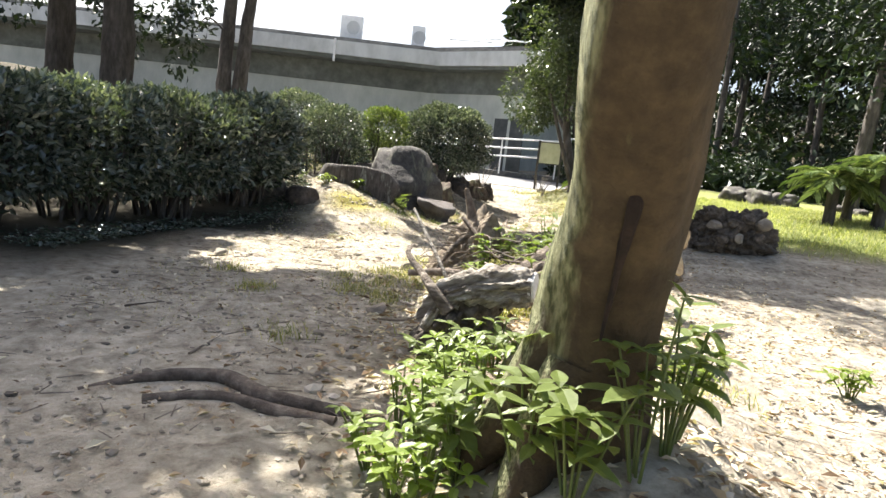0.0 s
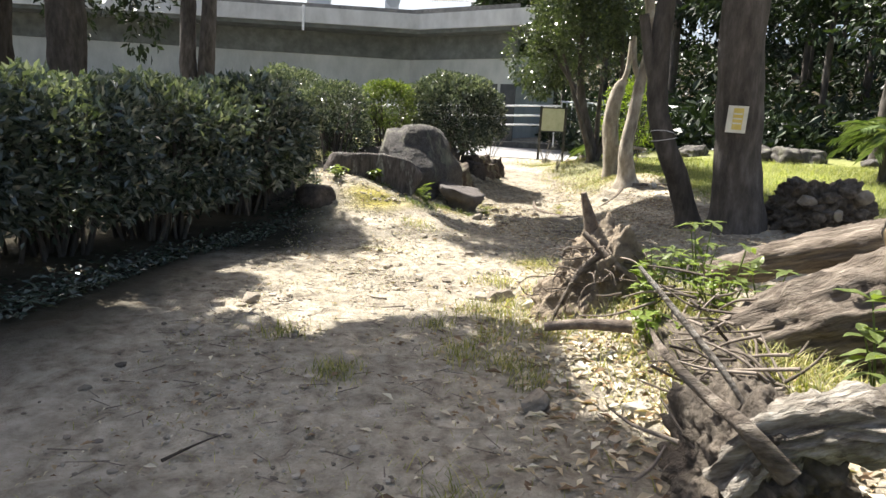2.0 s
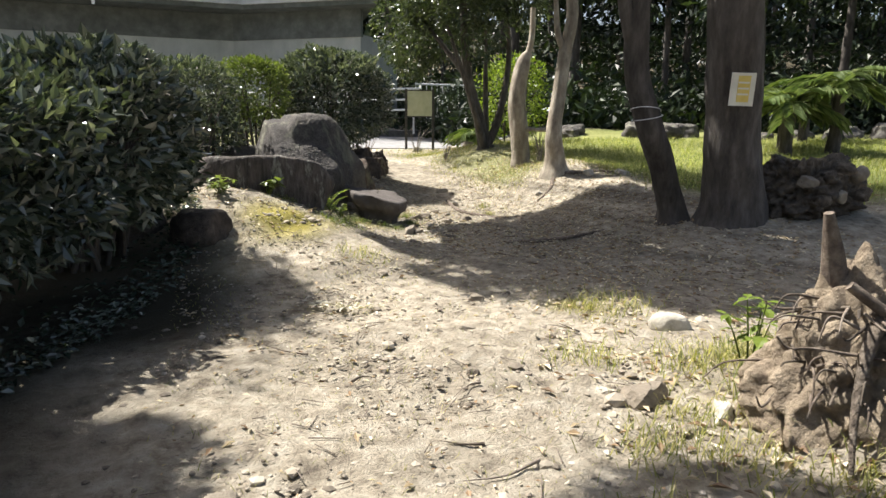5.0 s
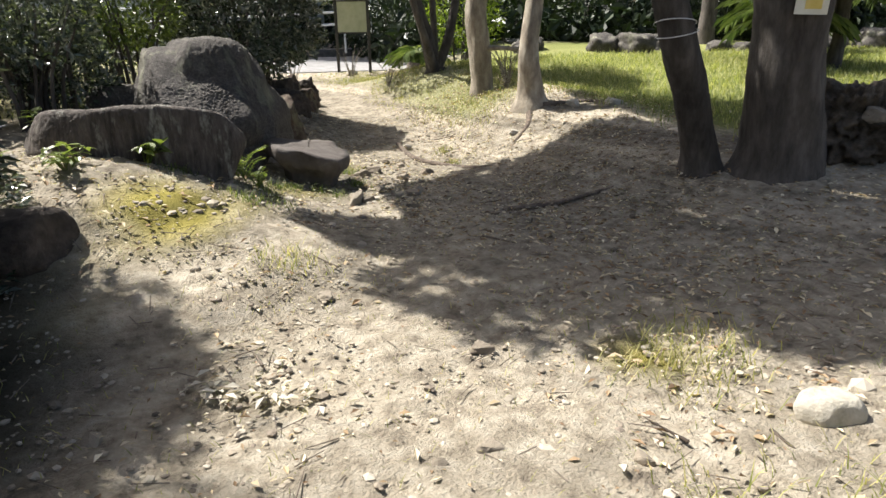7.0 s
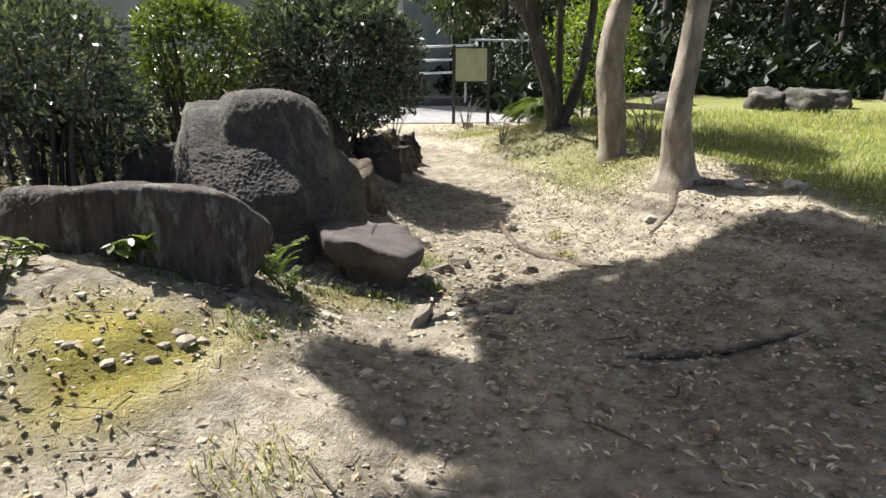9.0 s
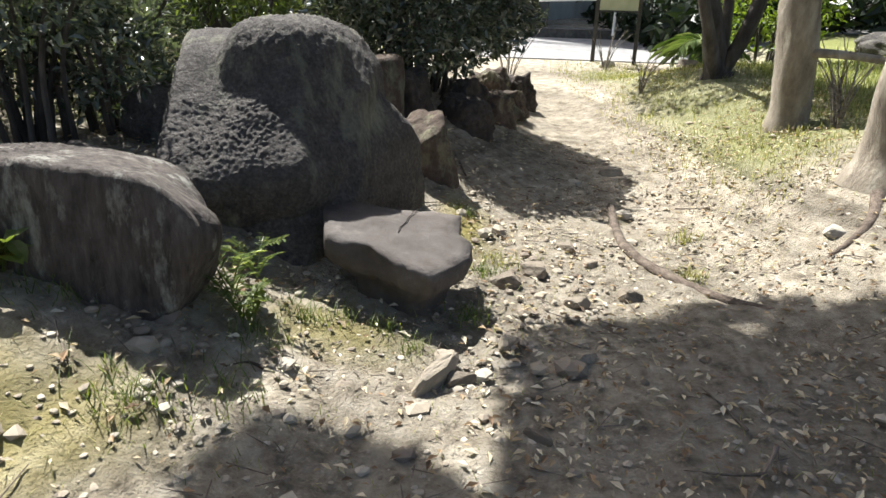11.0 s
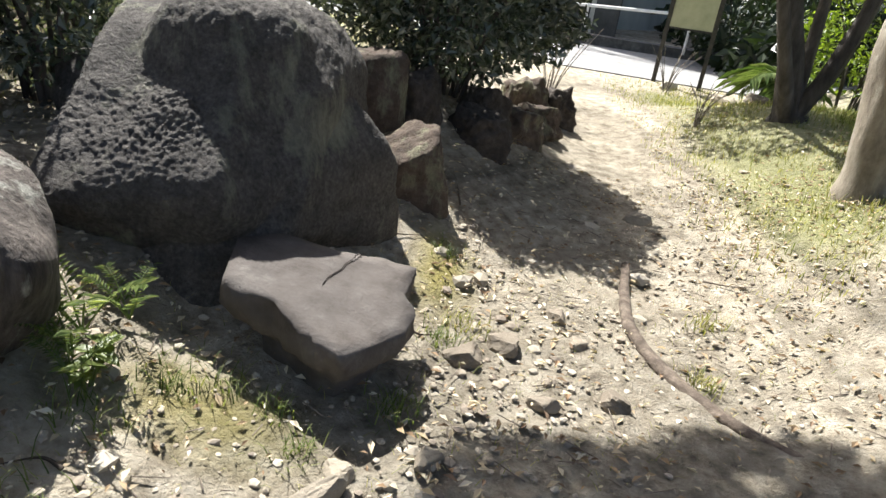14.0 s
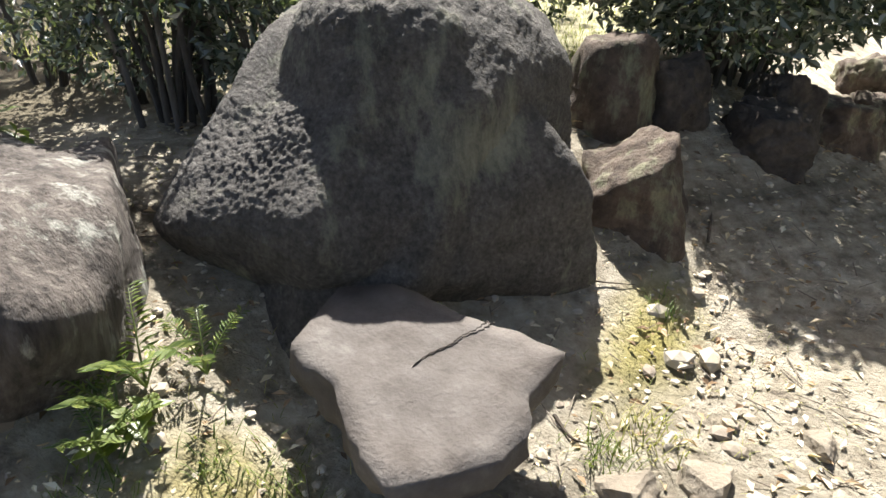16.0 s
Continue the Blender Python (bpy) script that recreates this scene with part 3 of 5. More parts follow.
def metal_gate():
    ob = thing("metal_gate", 6.2, 26.2, gz(6.2, 26.2), "pale metal gate with upright bars beyond the lane", "gate")
    for z in (0.25, 1.35):
        build("rail", tube([(-1.6, 0, z, 0.03), (1.6, 0, z, 0.03)], 8), WHITE_PAINT, ob)
    for i in range(17):
        build("bar", tube([(-1.6 + 0.2 * i, 0, 0.0, 0.016), (-1.6 + 0.2 * i, 0, 1.4, 0.016)], 6), WHITE_PAINT, ob)


metal_gate()


# ---- trees ----
def tree(name, label, trunk, bark, limbs=(), crown=(), leaf=None, leaf_size=0.12, group="", sides=16, rough=0.14, flute=0.05, seed=1, roots=0):
    """trunk: points (x, y, z, r) in the world; limbs: lists of such points; crown: clumps (centre, radii, count)."""
    x, y, z = trunk[0][:3]
    ob = thing(name, x, y, z, label, "tree", group)
    inv = Matrix.Translation((-x, -y, -z))
    parts = [build("trunk", tube(trunk, sides, max(14, len(trunk) * 7), rough, flute, seed), bark, ob)]
    for k in range(roots):
        a = 2 * math.pi * (k + 0.35 * math.sin(seed + k)) / roots
        r = trunk[0][3]
        parts.append(build("root", tube([(x + math.cos(a) * r * 0.5, y + math.sin(a) * r * 0.5, z + r * 1.5, r * 0.42), (x + math.cos(a) * r * 1.1, y + math.sin(a) * r * 1.1, z + r * 0.5, r * 0.34), (x + math.cos(a) * r * 2.0, y + math.sin(a) * r * 2.0, z - 0.03, r * 0.14)], 8, 8, 0.2, 0, seed + k), bark, ob))
    for k, limb in enumerate(limbs):
        parts.append(build("limb", tube(limb, max(6, sides // 2), len(limb) * 5, rough, 0, seed + k), bark, ob))
    if crown:
        chunks = []
        for k, (c, r, n) in enumerate(crown):
            p, d = blob_cloud(n, c, r, seed * 31 + k)
            d = d * 0.7 + np.random.default_rng(seed + k).normal(size=d.shape) * 0.5 + np.array([0, 0, -0.25])
            chunks += leaves(p, d, leaf_size, 0.5, 0.3, seed * 17 + k)
        parts.append(build("crown", chunks, leaf, ob, smooth=False))
    for q in parts:
        q.matrix_parent_inverse = inv
    return ob


# moss-edged tree beside the start of the walk
MOSSY = tree("tree", "leaning smooth brown tree with a mossy flank and flared roots", [(0.52, 1.95, 0.3, 0.4), (0.51, 1.9, 0.6, 0.29), (0.5, 1.84, 0.95, 0.22), (0.49, 1.77, 1.2, 0.195), (0.48, 1.64, 1.42, 0.18), (0.455, 1.48, 1.64, 0.165), (0.4, 1.31, 1.92, 0.165), (0.37, 1.05, 2.5, 0.16), (0.4, 0.75, 3.4, 0.14), (0.4, 0.6, 4.6, 0.11)],
     BARK_MOSSY, limbs=[[(0.4, 1.78, 1.12, 0.1), (0.27, 1.8, 0.8, 0.085), (0.12, 1.84, 0.58, 0.065), (-0.06, 1.9, 0.4, 0.035)], [(0.44, 1.88, 1.1, 0.1), (0.3, 2.0, 0.74, 0.085), (0.16, 2.16, 0.46, 0.05)], [(0.42, 1.7, 1.0, 0.09), (0.32, 1.65, 0.7, 0.085), (0.24, 1.58, 0.42, 0.055)]],
     crown=[((0.3, 1.0, 6.4), (1.8, 1.8, 1.0), 1600)], leaf=LEAF_DARK, sides=56, rough=0.1, flute=0.03, seed=3)
scar = build("bark_scar", tube([(0.44, 1.375, 1.57, 0.014), (0.443, 1.39, 1.53, 0.026), (0.447, 1.42, 1.46, 0.02), (0.452, 1.475, 1.34, 0.009), (0.455, 1.53, 1.22, 0.007), (0.457, 1.565, 1.12, 0.004)], 12, 20, 0.4), HOLLOW, MOSSY, "dark bark scar")
scar.matrix_parent_inverse = Matrix.Translation(-MOSSY.location)
# the tree with the notice and its leaning neighbour
PG = gz(3.35, 9.98)
tree("tree", "thick dark-barked tree carrying a paper notice", [(3.4, 10.0, PG - 0.12, 0.44), (3.38, 9.98, PG + 0.2, 0.35), (3.26, 9.94, 1.6, 0.3), (3.18, 9.9, 2.3, 0.29), (3.08, 9.88, 3.2, 0.28), (2.98, 9.8, 5.0, 0.25), (2.8, 9.7, 7.0, 0.18)],
     BARK_DARK, limbs=[[(2.98, 9.8, 5.0, 0.14), (3.6, 9.4, 6.2, 0.09), (4.6, 9.1, 7.0, 0.05)], [(2.9, 9.7, 6.0, 0.12), (2.1, 10.0, 7.2, 0.08), (1.7, 10.1, 8.0, 0.04)]],
     crown=[((3.2, 9.6, 7.8), (2.3, 2.0, 1.3), 2600)], leaf=LEAF_DARK, sides=24, rough=0.1, flute=0.04, seed=5)
LEANING = tree("tree", "slender dark tree leaning away from its thick neighbour", [(2.95, 10.45, gz(2.9, 10.4) - 0.12, 0.25), (2.88, 10.42, gz(2.9, 10.4) + 0.15, 0.17), (2.68, 10.38, 1.3, 0.15), (2.42, 10.34, 1.8, 0.145), (2.26, 10.4, 2.4, 0.14), (2.22, 10.4, 3.3, 0.13), (2.25, 10.4, 4.6, 0.11), (2.0, 10.4, 6.5, 0.07)],
     BARK_DARK, limbs=[[(2.26, 10.4, 2.5, 0.09), (2.1, 10.4, 2.9, 0.08), (1.95, 10.4, 3.5, 0.07)]], crown=[((1.8, 10.6, 7.6), (1.5, 1.5, 1.0), 1500)], leaf=LEAF_DARK, sides=18, rough=0.12, flute=0.03, seed=6)
for k, (z, x) in enumerate([(1.86, 2.4), (1.94, 2.37)]):
    ring = [(x + 0.168 * math.cos(a), 10.345 + 0.168 * math.sin(a), z + 0.035 * math.cos(a + 2.2 * k), 0.004) for a in np.linspace(0, 2 * math.pi, 24)]
    loop = build("wire", tube(ring, 6, None, 0, 0, 1, False), WHITE_PAINT, LEANING, "pale wire loop round the trunk")
    loop.matrix_parent_inverse = Matrix.Translation(-LEANING.location)
# pale trees along the turf bank
# its long limb and crown clumps are unseen, added to shade path and turf
tree("tree", "pale smooth tree with spreading surface roots", [(3.0, 13.4, gz(3.0, 13.4) - 0.08, 0.27), (2.97, 13.38, gz(3.0, 13.4) + 0.18, 0.17), (2.88, 13.3, 1.7, 0.125), (2.95, 13.3, 2.3, 0.11), (3.02, 13.3, 2.9, 0.1), (3.12, 13.3, 3.6, 0.09), (3.0, 13.6, 4.8, 0.08), (2.4, 14.2, 6.0, 0.06)],
     BARK_PALE, limbs=[[(3.02, 13.3, 2.9, 0.06), (2.88, 13.3, 3.2, 0.05), (2.82, 13.3, 3.7, 0.035)], [(2.4, 14.2, 6.0, 0.05), (1.0, 13.8, 6.5, 0.035), (-0.6, 13.3, 6.6, 0.025), (-1.9, 13.3, 6.5, 0.012)]],
     crown=[((-1.7, 13.7, 6.6), (1.25, 1.15, 0.55), 5200), ((0.0, 14.0, 6.6), (1.6, 1.6, 0.55), 7500), ((-0.5, 12.4, 6.5), (1.3, 1.2, 0.5), 5600), ((-2.35, 14.0, 6.5), (0.75, 0.7, 0.45), 3200), ((-1.75, 14.35, 6.5), (0.7, 0.75, 0.45), 3200), ((-2.0, 12.6, 6.4), (1.0, 0.8, 0.45), 3000), ((-0.8, 11.6, 6.4), (1.2, 0.9, 0.45), 3600), ((-1.1, 15.0, 6.6), (1.1, 0.9, 0.45), 3800), ((0.1, 14.9, 6.7), (1.0, 0.8, 0.45), 3000), ((1.8, 14.0, 6.7), (1.7, 1.7, 0.6), 7500), ((1.1, 11.9, 6.6), (1.7, 1.4, 0.55), 7200), ((3.2, 12.8, 6.9), (1.7, 1.7, 0.6), 6000), ((1.95, 15.7, 6.5), (0.85, 1.3, 0.5), 5000), ((2.7, 17.7, 6.5), (0.8, 1.5, 0.5), 5000)], leaf=LEAF_DARK, leaf_size=0.17, sides=16, rough=0.07, seed=8)
tree("tree", "pale spotted tree with a stubby lopped top", [(3.2, 15.1, 1.0, 0.2), (3.2, 15.1, 1.3, 0.17), (3.14, 15.1, 1.9, 0.17), (3.1, 15.1, 2.3, 0.16), (3.2, 15.1, 2.9, 0.13), (3.3, 15.1, 3.1, 0.08)],
     BARK_PALE, limbs=[[(3.2, 15.1, 2.9, 0.07), (3.35, 15.1, 3.3, 0.06), (3.4, 15.15, 3.9, 0.05)], [(3.12, 15.05, 1.72, 0.05), (3.4, 14.8, 1.72, 0.035), (3.75, 14.6, 1.68, 0.03)]], sides=14, rough=0.16, seed=9)
tree("tree", "many-stemmed evergreen tree with a dense rounded crown", [(3.45, 17.3, 1.05, 0.2), (3.4, 17.3, 1.4, 0.15), (3.25, 17.3, 2.0, 0.12), (3.0, 17.4, 3.0, 0.1), (2.9, 17.4, 4.4, 0.07)],
     BARK_DARK, limbs=[[(3.45, 17.3, 1.3, 0.1), (3.7, 17.2, 2.0, 0.085), (3.95, 17.3, 3.2, 0.06), (3.9, 17.4, 4.4, 0.04)], [(3.4, 17.25, 1.3, 0.09), (3.1, 17.0, 1.9, 0.07), (2.7, 16.9, 2.9, 0.05), (2.4, 17.0, 3.8, 0.03)], [(3.5, 17.4, 1.2, 0.08), (3.55, 17.6, 2.4, 0.06), (3.6, 17.8, 4.0, 0.03)], [(3.05, 17.4, 2.8, 0.07), (2.7, 18.2, 3.6, 0.05), (2.3, 18.9, 4.4, 0.025)]],
     crown=[((2.9, 17.4, 4.9), (1.35, 1.2, 1.65), 5200), ((2.2, 19.0, 4.35), (1.1, 1.1, 1.45), 5000), ((3.9, 17.6, 4.5), (1.2, 1.1, 1.2), 3000)], leaf=LEAF_EVERGREEN, leaf_size=0.11, sides=12, rough=0.12, seed=10, roots=4)
# trees behind the hedge
TG = gz(-7.5, 21.0)
tree("tree", "dark twin-stemmed tree behind the clipped hedge", [(-7.55, 21.0, TG - 0.15, 0.4), (-7.6, 21.0, TG + 0.9, 0.26), (-7.65, 21.0, 3.6, 0.23), (-7.6, 21.0, 5.6, 0.2), (-7.3, 20.6, 8.0, 0.14)],
     BARK_DARK, limbs=[[(-7.45, 21.0, TG + 0.4, 0.26), (-7.2, 21.0, 2.6, 0.25), (-7.1, 21.0, 4.2, 0.23), (-6.95, 21.0, 6.2, 0.18), (-6.5, 20.6, 8.0, 0.12)], [(-7.6, 20.9, 5.0, 0.05), (-8.2, 20.7, 5.4, 0.025), (-8.6, 20.6, 4.8, 0.012)]],
     crown=[((-7.1, 20.8, 9.6), (2.4, 2.2, 1.3), 2400)], leaf=LEAF_DARK, leaf_size=0.17, seed=11, sides=14)
for k, (x, y, r) in enumerate([(-7.7, 14.2, 0.36), (-9.2, 14.6, 0.3), (-9.9, 12.2, 0.42), (-11.8, 15.5, 0.35)]):
    g = gz(x, y)
    # this tree carries an unseen bough and leaf clumps added to shade the ground
    over = k == 2
    tree("tree", "dark tall tree on the bank with unseen boughs added for shade" if over else "dark tall tree on the bank behind the hedge", [(x, y, g - 0.1, r * 1.5), (x + 0.05, y, g + 0.5, r), (x + 0.1, y, g + 2.5, r * 0.9), (x - 0.1, y, g + 6.0, r * 0.75), (x, y, g + 9, r * 0.4)], BARK_DARK,
         limbs=[[(x, y, g + 3.6, 0.13), (x + 1.6, y - 1.6, 6.1, 0.09), (x + 3.2, y - 3.4, 6.3, 0.06), (x + 4.6, y - 5.0, 6.2, 0.03)]] if over else [],
         crown=[((x, y, g + 8.5), (2.2, 2.2, 1.8), 1800), ((x + 0.9, y + 1.0, g + 3.2), (0.9, 0.9, 1.6), 900)] + ([((-3.9, 7.0, 6.0), (1.4, 1.5, 0.5), 7500), ((-5.4, 6.3, 6.0), (1.6, 1.8, 0.5), 7500), ((-5.3, 8.6, 6.1), (1.4, 1.3, 0.5), 6000), ((-6.8, 7.2, 6.2), (1.4, 1.6, 0.6), 4500), ((-4.05, 5.3, 5.9), (1.35, 1.3, 0.5), 6000), ((-3.5, 8.1, 6.1), (1.2, 0.9, 0.45), 4500), ((-3.2, 7.2, 6.0), (0.9, 1.0, 0.45), 3400), ((-5.2, 12.45, 6.1), (0.95, 1.0, 0.45), 4200), ((-4.62, 12.3, 6.1), (0.55, 0.65, 0.4), 2400), ((-5.25, 9.8, 6.1), (0.42, 0.6, 0.4), 1300), ((-5.2, 4.7, 5.9), (1.5, 1.3, 0.5), 4500)] if over else []), leaf=LEAF_DARK, leaf_size=0.17, group="trees behind the hedge", seed=20 + k, sides=14)

# woodland behind the turf
wr = np.random.default_rng(5)
spots = []
while len(spots) < 40:
    x, y = wr.uniform(6.5, 34), wr.uniform(9, 40)
    if (x - 6) * 0.55 + (y - 20) * 0.9 < 2.2 or min([math.hypot(x - a, y - b) for a, b in spots] or [9]) < 1.7:
        continue
    spots.append((x, y))
for k, (x, y) in enumerate(spots):
    g, r, lean = gz(x, y), wr.uniform(0.1, 0.24), wr.uniform(-0.5, 0.5)
    h = wr.uniform(7, 11)
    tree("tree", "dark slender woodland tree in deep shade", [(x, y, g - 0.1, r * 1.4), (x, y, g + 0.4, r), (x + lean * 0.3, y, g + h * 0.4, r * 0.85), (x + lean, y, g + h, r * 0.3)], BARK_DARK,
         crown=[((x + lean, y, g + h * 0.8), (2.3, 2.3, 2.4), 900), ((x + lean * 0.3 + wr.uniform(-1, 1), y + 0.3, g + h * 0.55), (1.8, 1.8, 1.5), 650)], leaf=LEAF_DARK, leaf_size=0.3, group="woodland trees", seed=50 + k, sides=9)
chunks = []
fw = np.random.default_rng(6)
n = 40000
fx = fw.uniform(4, 60, n)
fy = 62 - fx * 0.75 + fw.uniform(-4, 4, n)
fz = ground_z(fx, fy) + 1.2 + fw.uniform(0, 1, n) ** 0.8 * 14
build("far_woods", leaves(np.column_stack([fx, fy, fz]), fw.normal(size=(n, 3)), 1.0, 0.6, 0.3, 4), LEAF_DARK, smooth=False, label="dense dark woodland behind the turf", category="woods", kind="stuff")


n = 42000
fx, fd = fw.uniform(4.5, 46, n), fw.uniform(0, 1, n)
fy = np.maximum(22.6 - (fx - 5) * 0.42, 8) + fd ** 1.4 * 30
keep = fy > 20 - (fx - 5) * 0.4
fz = ground_z(fx, fy) + fw.uniform(0, 1, n) ** 2 * 1.6 * (0.3 + np.abs(np.sin(fx * 1.3) * np.sin(fy * 0.9)))
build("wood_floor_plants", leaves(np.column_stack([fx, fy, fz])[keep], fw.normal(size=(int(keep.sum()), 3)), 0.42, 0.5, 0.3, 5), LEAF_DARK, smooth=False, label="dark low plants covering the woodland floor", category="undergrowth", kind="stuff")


# ---- hedge and shrubs ----
def shrub(name, label, x, y, radii, height, leaf, count, stems, size, group="", seed=1, low=0.3, z=None):
    """Stems from the ground and an uneven leafy top; low: share of the height with bare stems."""
    g = gz(x, y) if z is None else z
    r = np.random.default_rng(seed)
    ob = thing(name, x, y, g, label, "shrub", group)
    for k in range(stems):
        a, q = r.uniform(0, 6.28), r.uniform(0.05, 0.35)
        b = a + r.uniform(-0.6, 0.6)
        e = r.uniform(0.45, 0.85)
        t = [(math.cos(a) * q * radii[0], math.sin(a) * q * radii[1], -0.04, 0.022), (math.cos(b) * (q + 0.12) * radii[0], math.sin(b) * (q + 0.12) * radii[1], height * 0.35, 0.017), (math.cos(b) * e * radii[0], math.sin(b) * e * radii[1], height * r.uniform(0.65, 0.9), 0.007)]
        build("stem", tube(t, 5, 7, 0.2, 0, k), BARK_DARK, ob)
    d = sphere_dirs(count, r)
    rad = r.uniform(0.1, 1.0, count) ** 0.3
    lump = np.array([1 + 0.22 * noise.noise(Vector((*(v * 2.2),)) + Vector((seed * 3.0, 0, 0))) + 0.1 * noise.noise(Vector((*(v * 5.0),)) + Vector((0, seed * 2.0, 0))) for v in d])
    zc, zr = height * (1 + low) / 2, height * (1 - low) / 2
    p = d * (rad * lump)[:, None] * np.array([radii[0], radii[1], zr * 1.05])
    square = np.sign(p[:, 2]) * np.abs(p[:, 2] / zr) ** 0.75 * zr
    p[:, 2] = square + zc
    thin = r.uniform(size=count) < np.clip((p[:, 2] / height - low * 0.35) / (low + 0.3), 0.25 if low > 0.13 else 0.4, 1)
    p, d = p[thin], d[thin]
    d = d * 0.6 + r.normal(size=d.shape) * 0.55 + np.array([0, 0, 0.2])
    build("foliage", leaves(p, d, size, 0.48, 0.3, seed), leaf, ob, smooth=False)
    return ob


for k, (x, y, rx, ry, h) in enumerate([(-5.3, 3.4, 1.05, 1.15, 1.5), (-5.15, 4.9, 1.05, 1.15, 1.52), (-4.95, 6.3, 1.1, 1.15, 1.6), (-4.55, 7.6, 1.1, 1.15, 1.68), (-4.0, 8.8, 1.1, 1.05, 1.74), (-3.3, 9.9, 0.95, 1.0, 1.62)]):
    shrub("hedge_shrub", "dense clipped evergreen hedge shrub with glossy leaves", x, y, (rx, ry), h, LEAF_HEDGE, 11500, 44, 0.104, "clipped hedge", 70 + k, 0.14)
shrub("bush", "dark glossy evergreen bush behind the long boulder", -2.55, 13.3, (0.66, 0.62), 1.46, LEAF_HEDGE, 4600, 14, 0.075, "clipped bushes", 81, 0.4)
shrub("bush", "lighter green clipped bush behind the boulders", -1.62, 14.7, (0.56, 0.52), 1.55, LEAF_OLIVE, 4000, 12, 0.075, "clipped bushes", 82, 0.4)
shrub("bush", "rounded dark evergreen bush above the stone edging", -0.15, 16.1, (1.12, 1.0), 1.85, LEAF_HEDGE, 20000, 26, 0.088, "clipped bushes", 83, 0.08)
shrub("bush", "dark low shrub beyond the big boulder", -3.6, 14.6, (0.8, 0.8), 1.7, LEAF_HEDGE, 4200, 14, 0.08, "clipped bushes", 84, 0.4)
shrub("bush", "low loose shrub on the lawn behind the boulders", -2.0, 16.0, (0.7, 0.6), 1.0, LEAF_HEDGE, 2200, 12, 0.09, "lawn shrubs", 86, 0.1)
shrub("bush", "low loose shrub on the lawn behind the boulders", -3.3, 16.6, (0.8, 0.7), 1.1, LEAF_HEDGE, 2400, 12, 0.09, "lawn shrubs", 87, 0.1)
for k, (x, y, r, h) in enumerate([(-3.05, 13.5, 0.6, 0.95), (-2.25, 13.75, 0.45, 0.85), (-4.2, 13.4, 0.75, 1.3), (-2.7, 14.9, 0.6, 1.0)]):
    shrub("bush", "low shaded leafy shrub behind the long boulder", x, y, (r, r * 0.9), h, LEAF_HEDGE, 2200, 9, 0.075, "low shrubs", 180 + k, 0.1)
shrub("bush", "sunlit yellow-green shrub beyond the pale trees", 5.0, 19.2, (0.9, 0.9), 2.3, LEAF_BRIGHT, 3000, 12, 0.1, "", 85, 0.15)
ur = np.random.default_rng(9)
for k in range(26):
    x = ur.uniform(5, 26)
    y = 23.5 - (x - 5) * 0.42 + ur.uniform(-0.6, 1.6)
    s = ur.uniform(0.7, 1.3)
    shrub("undergrowth", "shaded evergreen undergrowth at the wood's edge", x, y, (1.0 * s, 0.9 * s), 1.1 * s, LEAF_DARK, 900, 5, 0.16, "undergrowth", 100 + k, 0.05)


def palm(x, y, h, seed, fronds=17, length=1.0):
    g = gz(x, y)
    r = np.random.default_rng(seed)
    ob = thing("palm", x, y, g, "low fan palm with arching green fronds", "palm", "low palms")
    build("trunk", tube([(0, 0, -0.05, 0.13), (0.02, 0, h * 0.5, 0.11), (0, 0.02, h, 0.12)], 9, 8, 0.3, 0, seed), BARK_DARK, ob)
    for k in range(fronds):
        a = 2 * math.pi * k / fronds + r.uniform(-0.2, 0.2)
        e = r.uniform(0.1, 1.1)
        pts = [(math.cos(a) * length * u * math.cos(e * (1 - u * 0.6)), math.sin(a) * length * u * math.cos(e * (1 - u * 0.6)), h + length * (math.sin(e) * u - 0.55 * u * u), 0.012 * (1.1 - u)) for u in (0, 0.25, 0.5, 0.75, 1.0)]
        c = curve(np.array(pts), 26)
        t = np.gradient(c[:, :3], axis=0)
        t /= np.linalg.norm(t, axis=1)[:, None]
        s = np.cross(t, (0, 0, 1.0))
        p = np.concatenate([c[4:, :3], c[4:, :3]])
        d = np.concatenate([s[4:] + t[4:] * 0.9, -s[4:] + t[4:] * 0.9]) + np.array([0, 0, -0.2])
        build("frond", tube(pts, 5, 9, 0, 0, 1) + leaves(p, d, 0.36, 0.1, 0.3, seed + k, 0.9), LEAF_PALM, ob, smooth=False)


for k, (x, y, h) in enumerate([(8.4, 13.9, 0.95), (9.3, 13.6, 1.35), (9.4, 14.9, 1.0), (11.2, 16.0, 1.3)]):
    palm(x, y, h, 300 + k, 19, 0.9)
palm(4.4, 20.3, 0.55, 310, 12, 0.6)


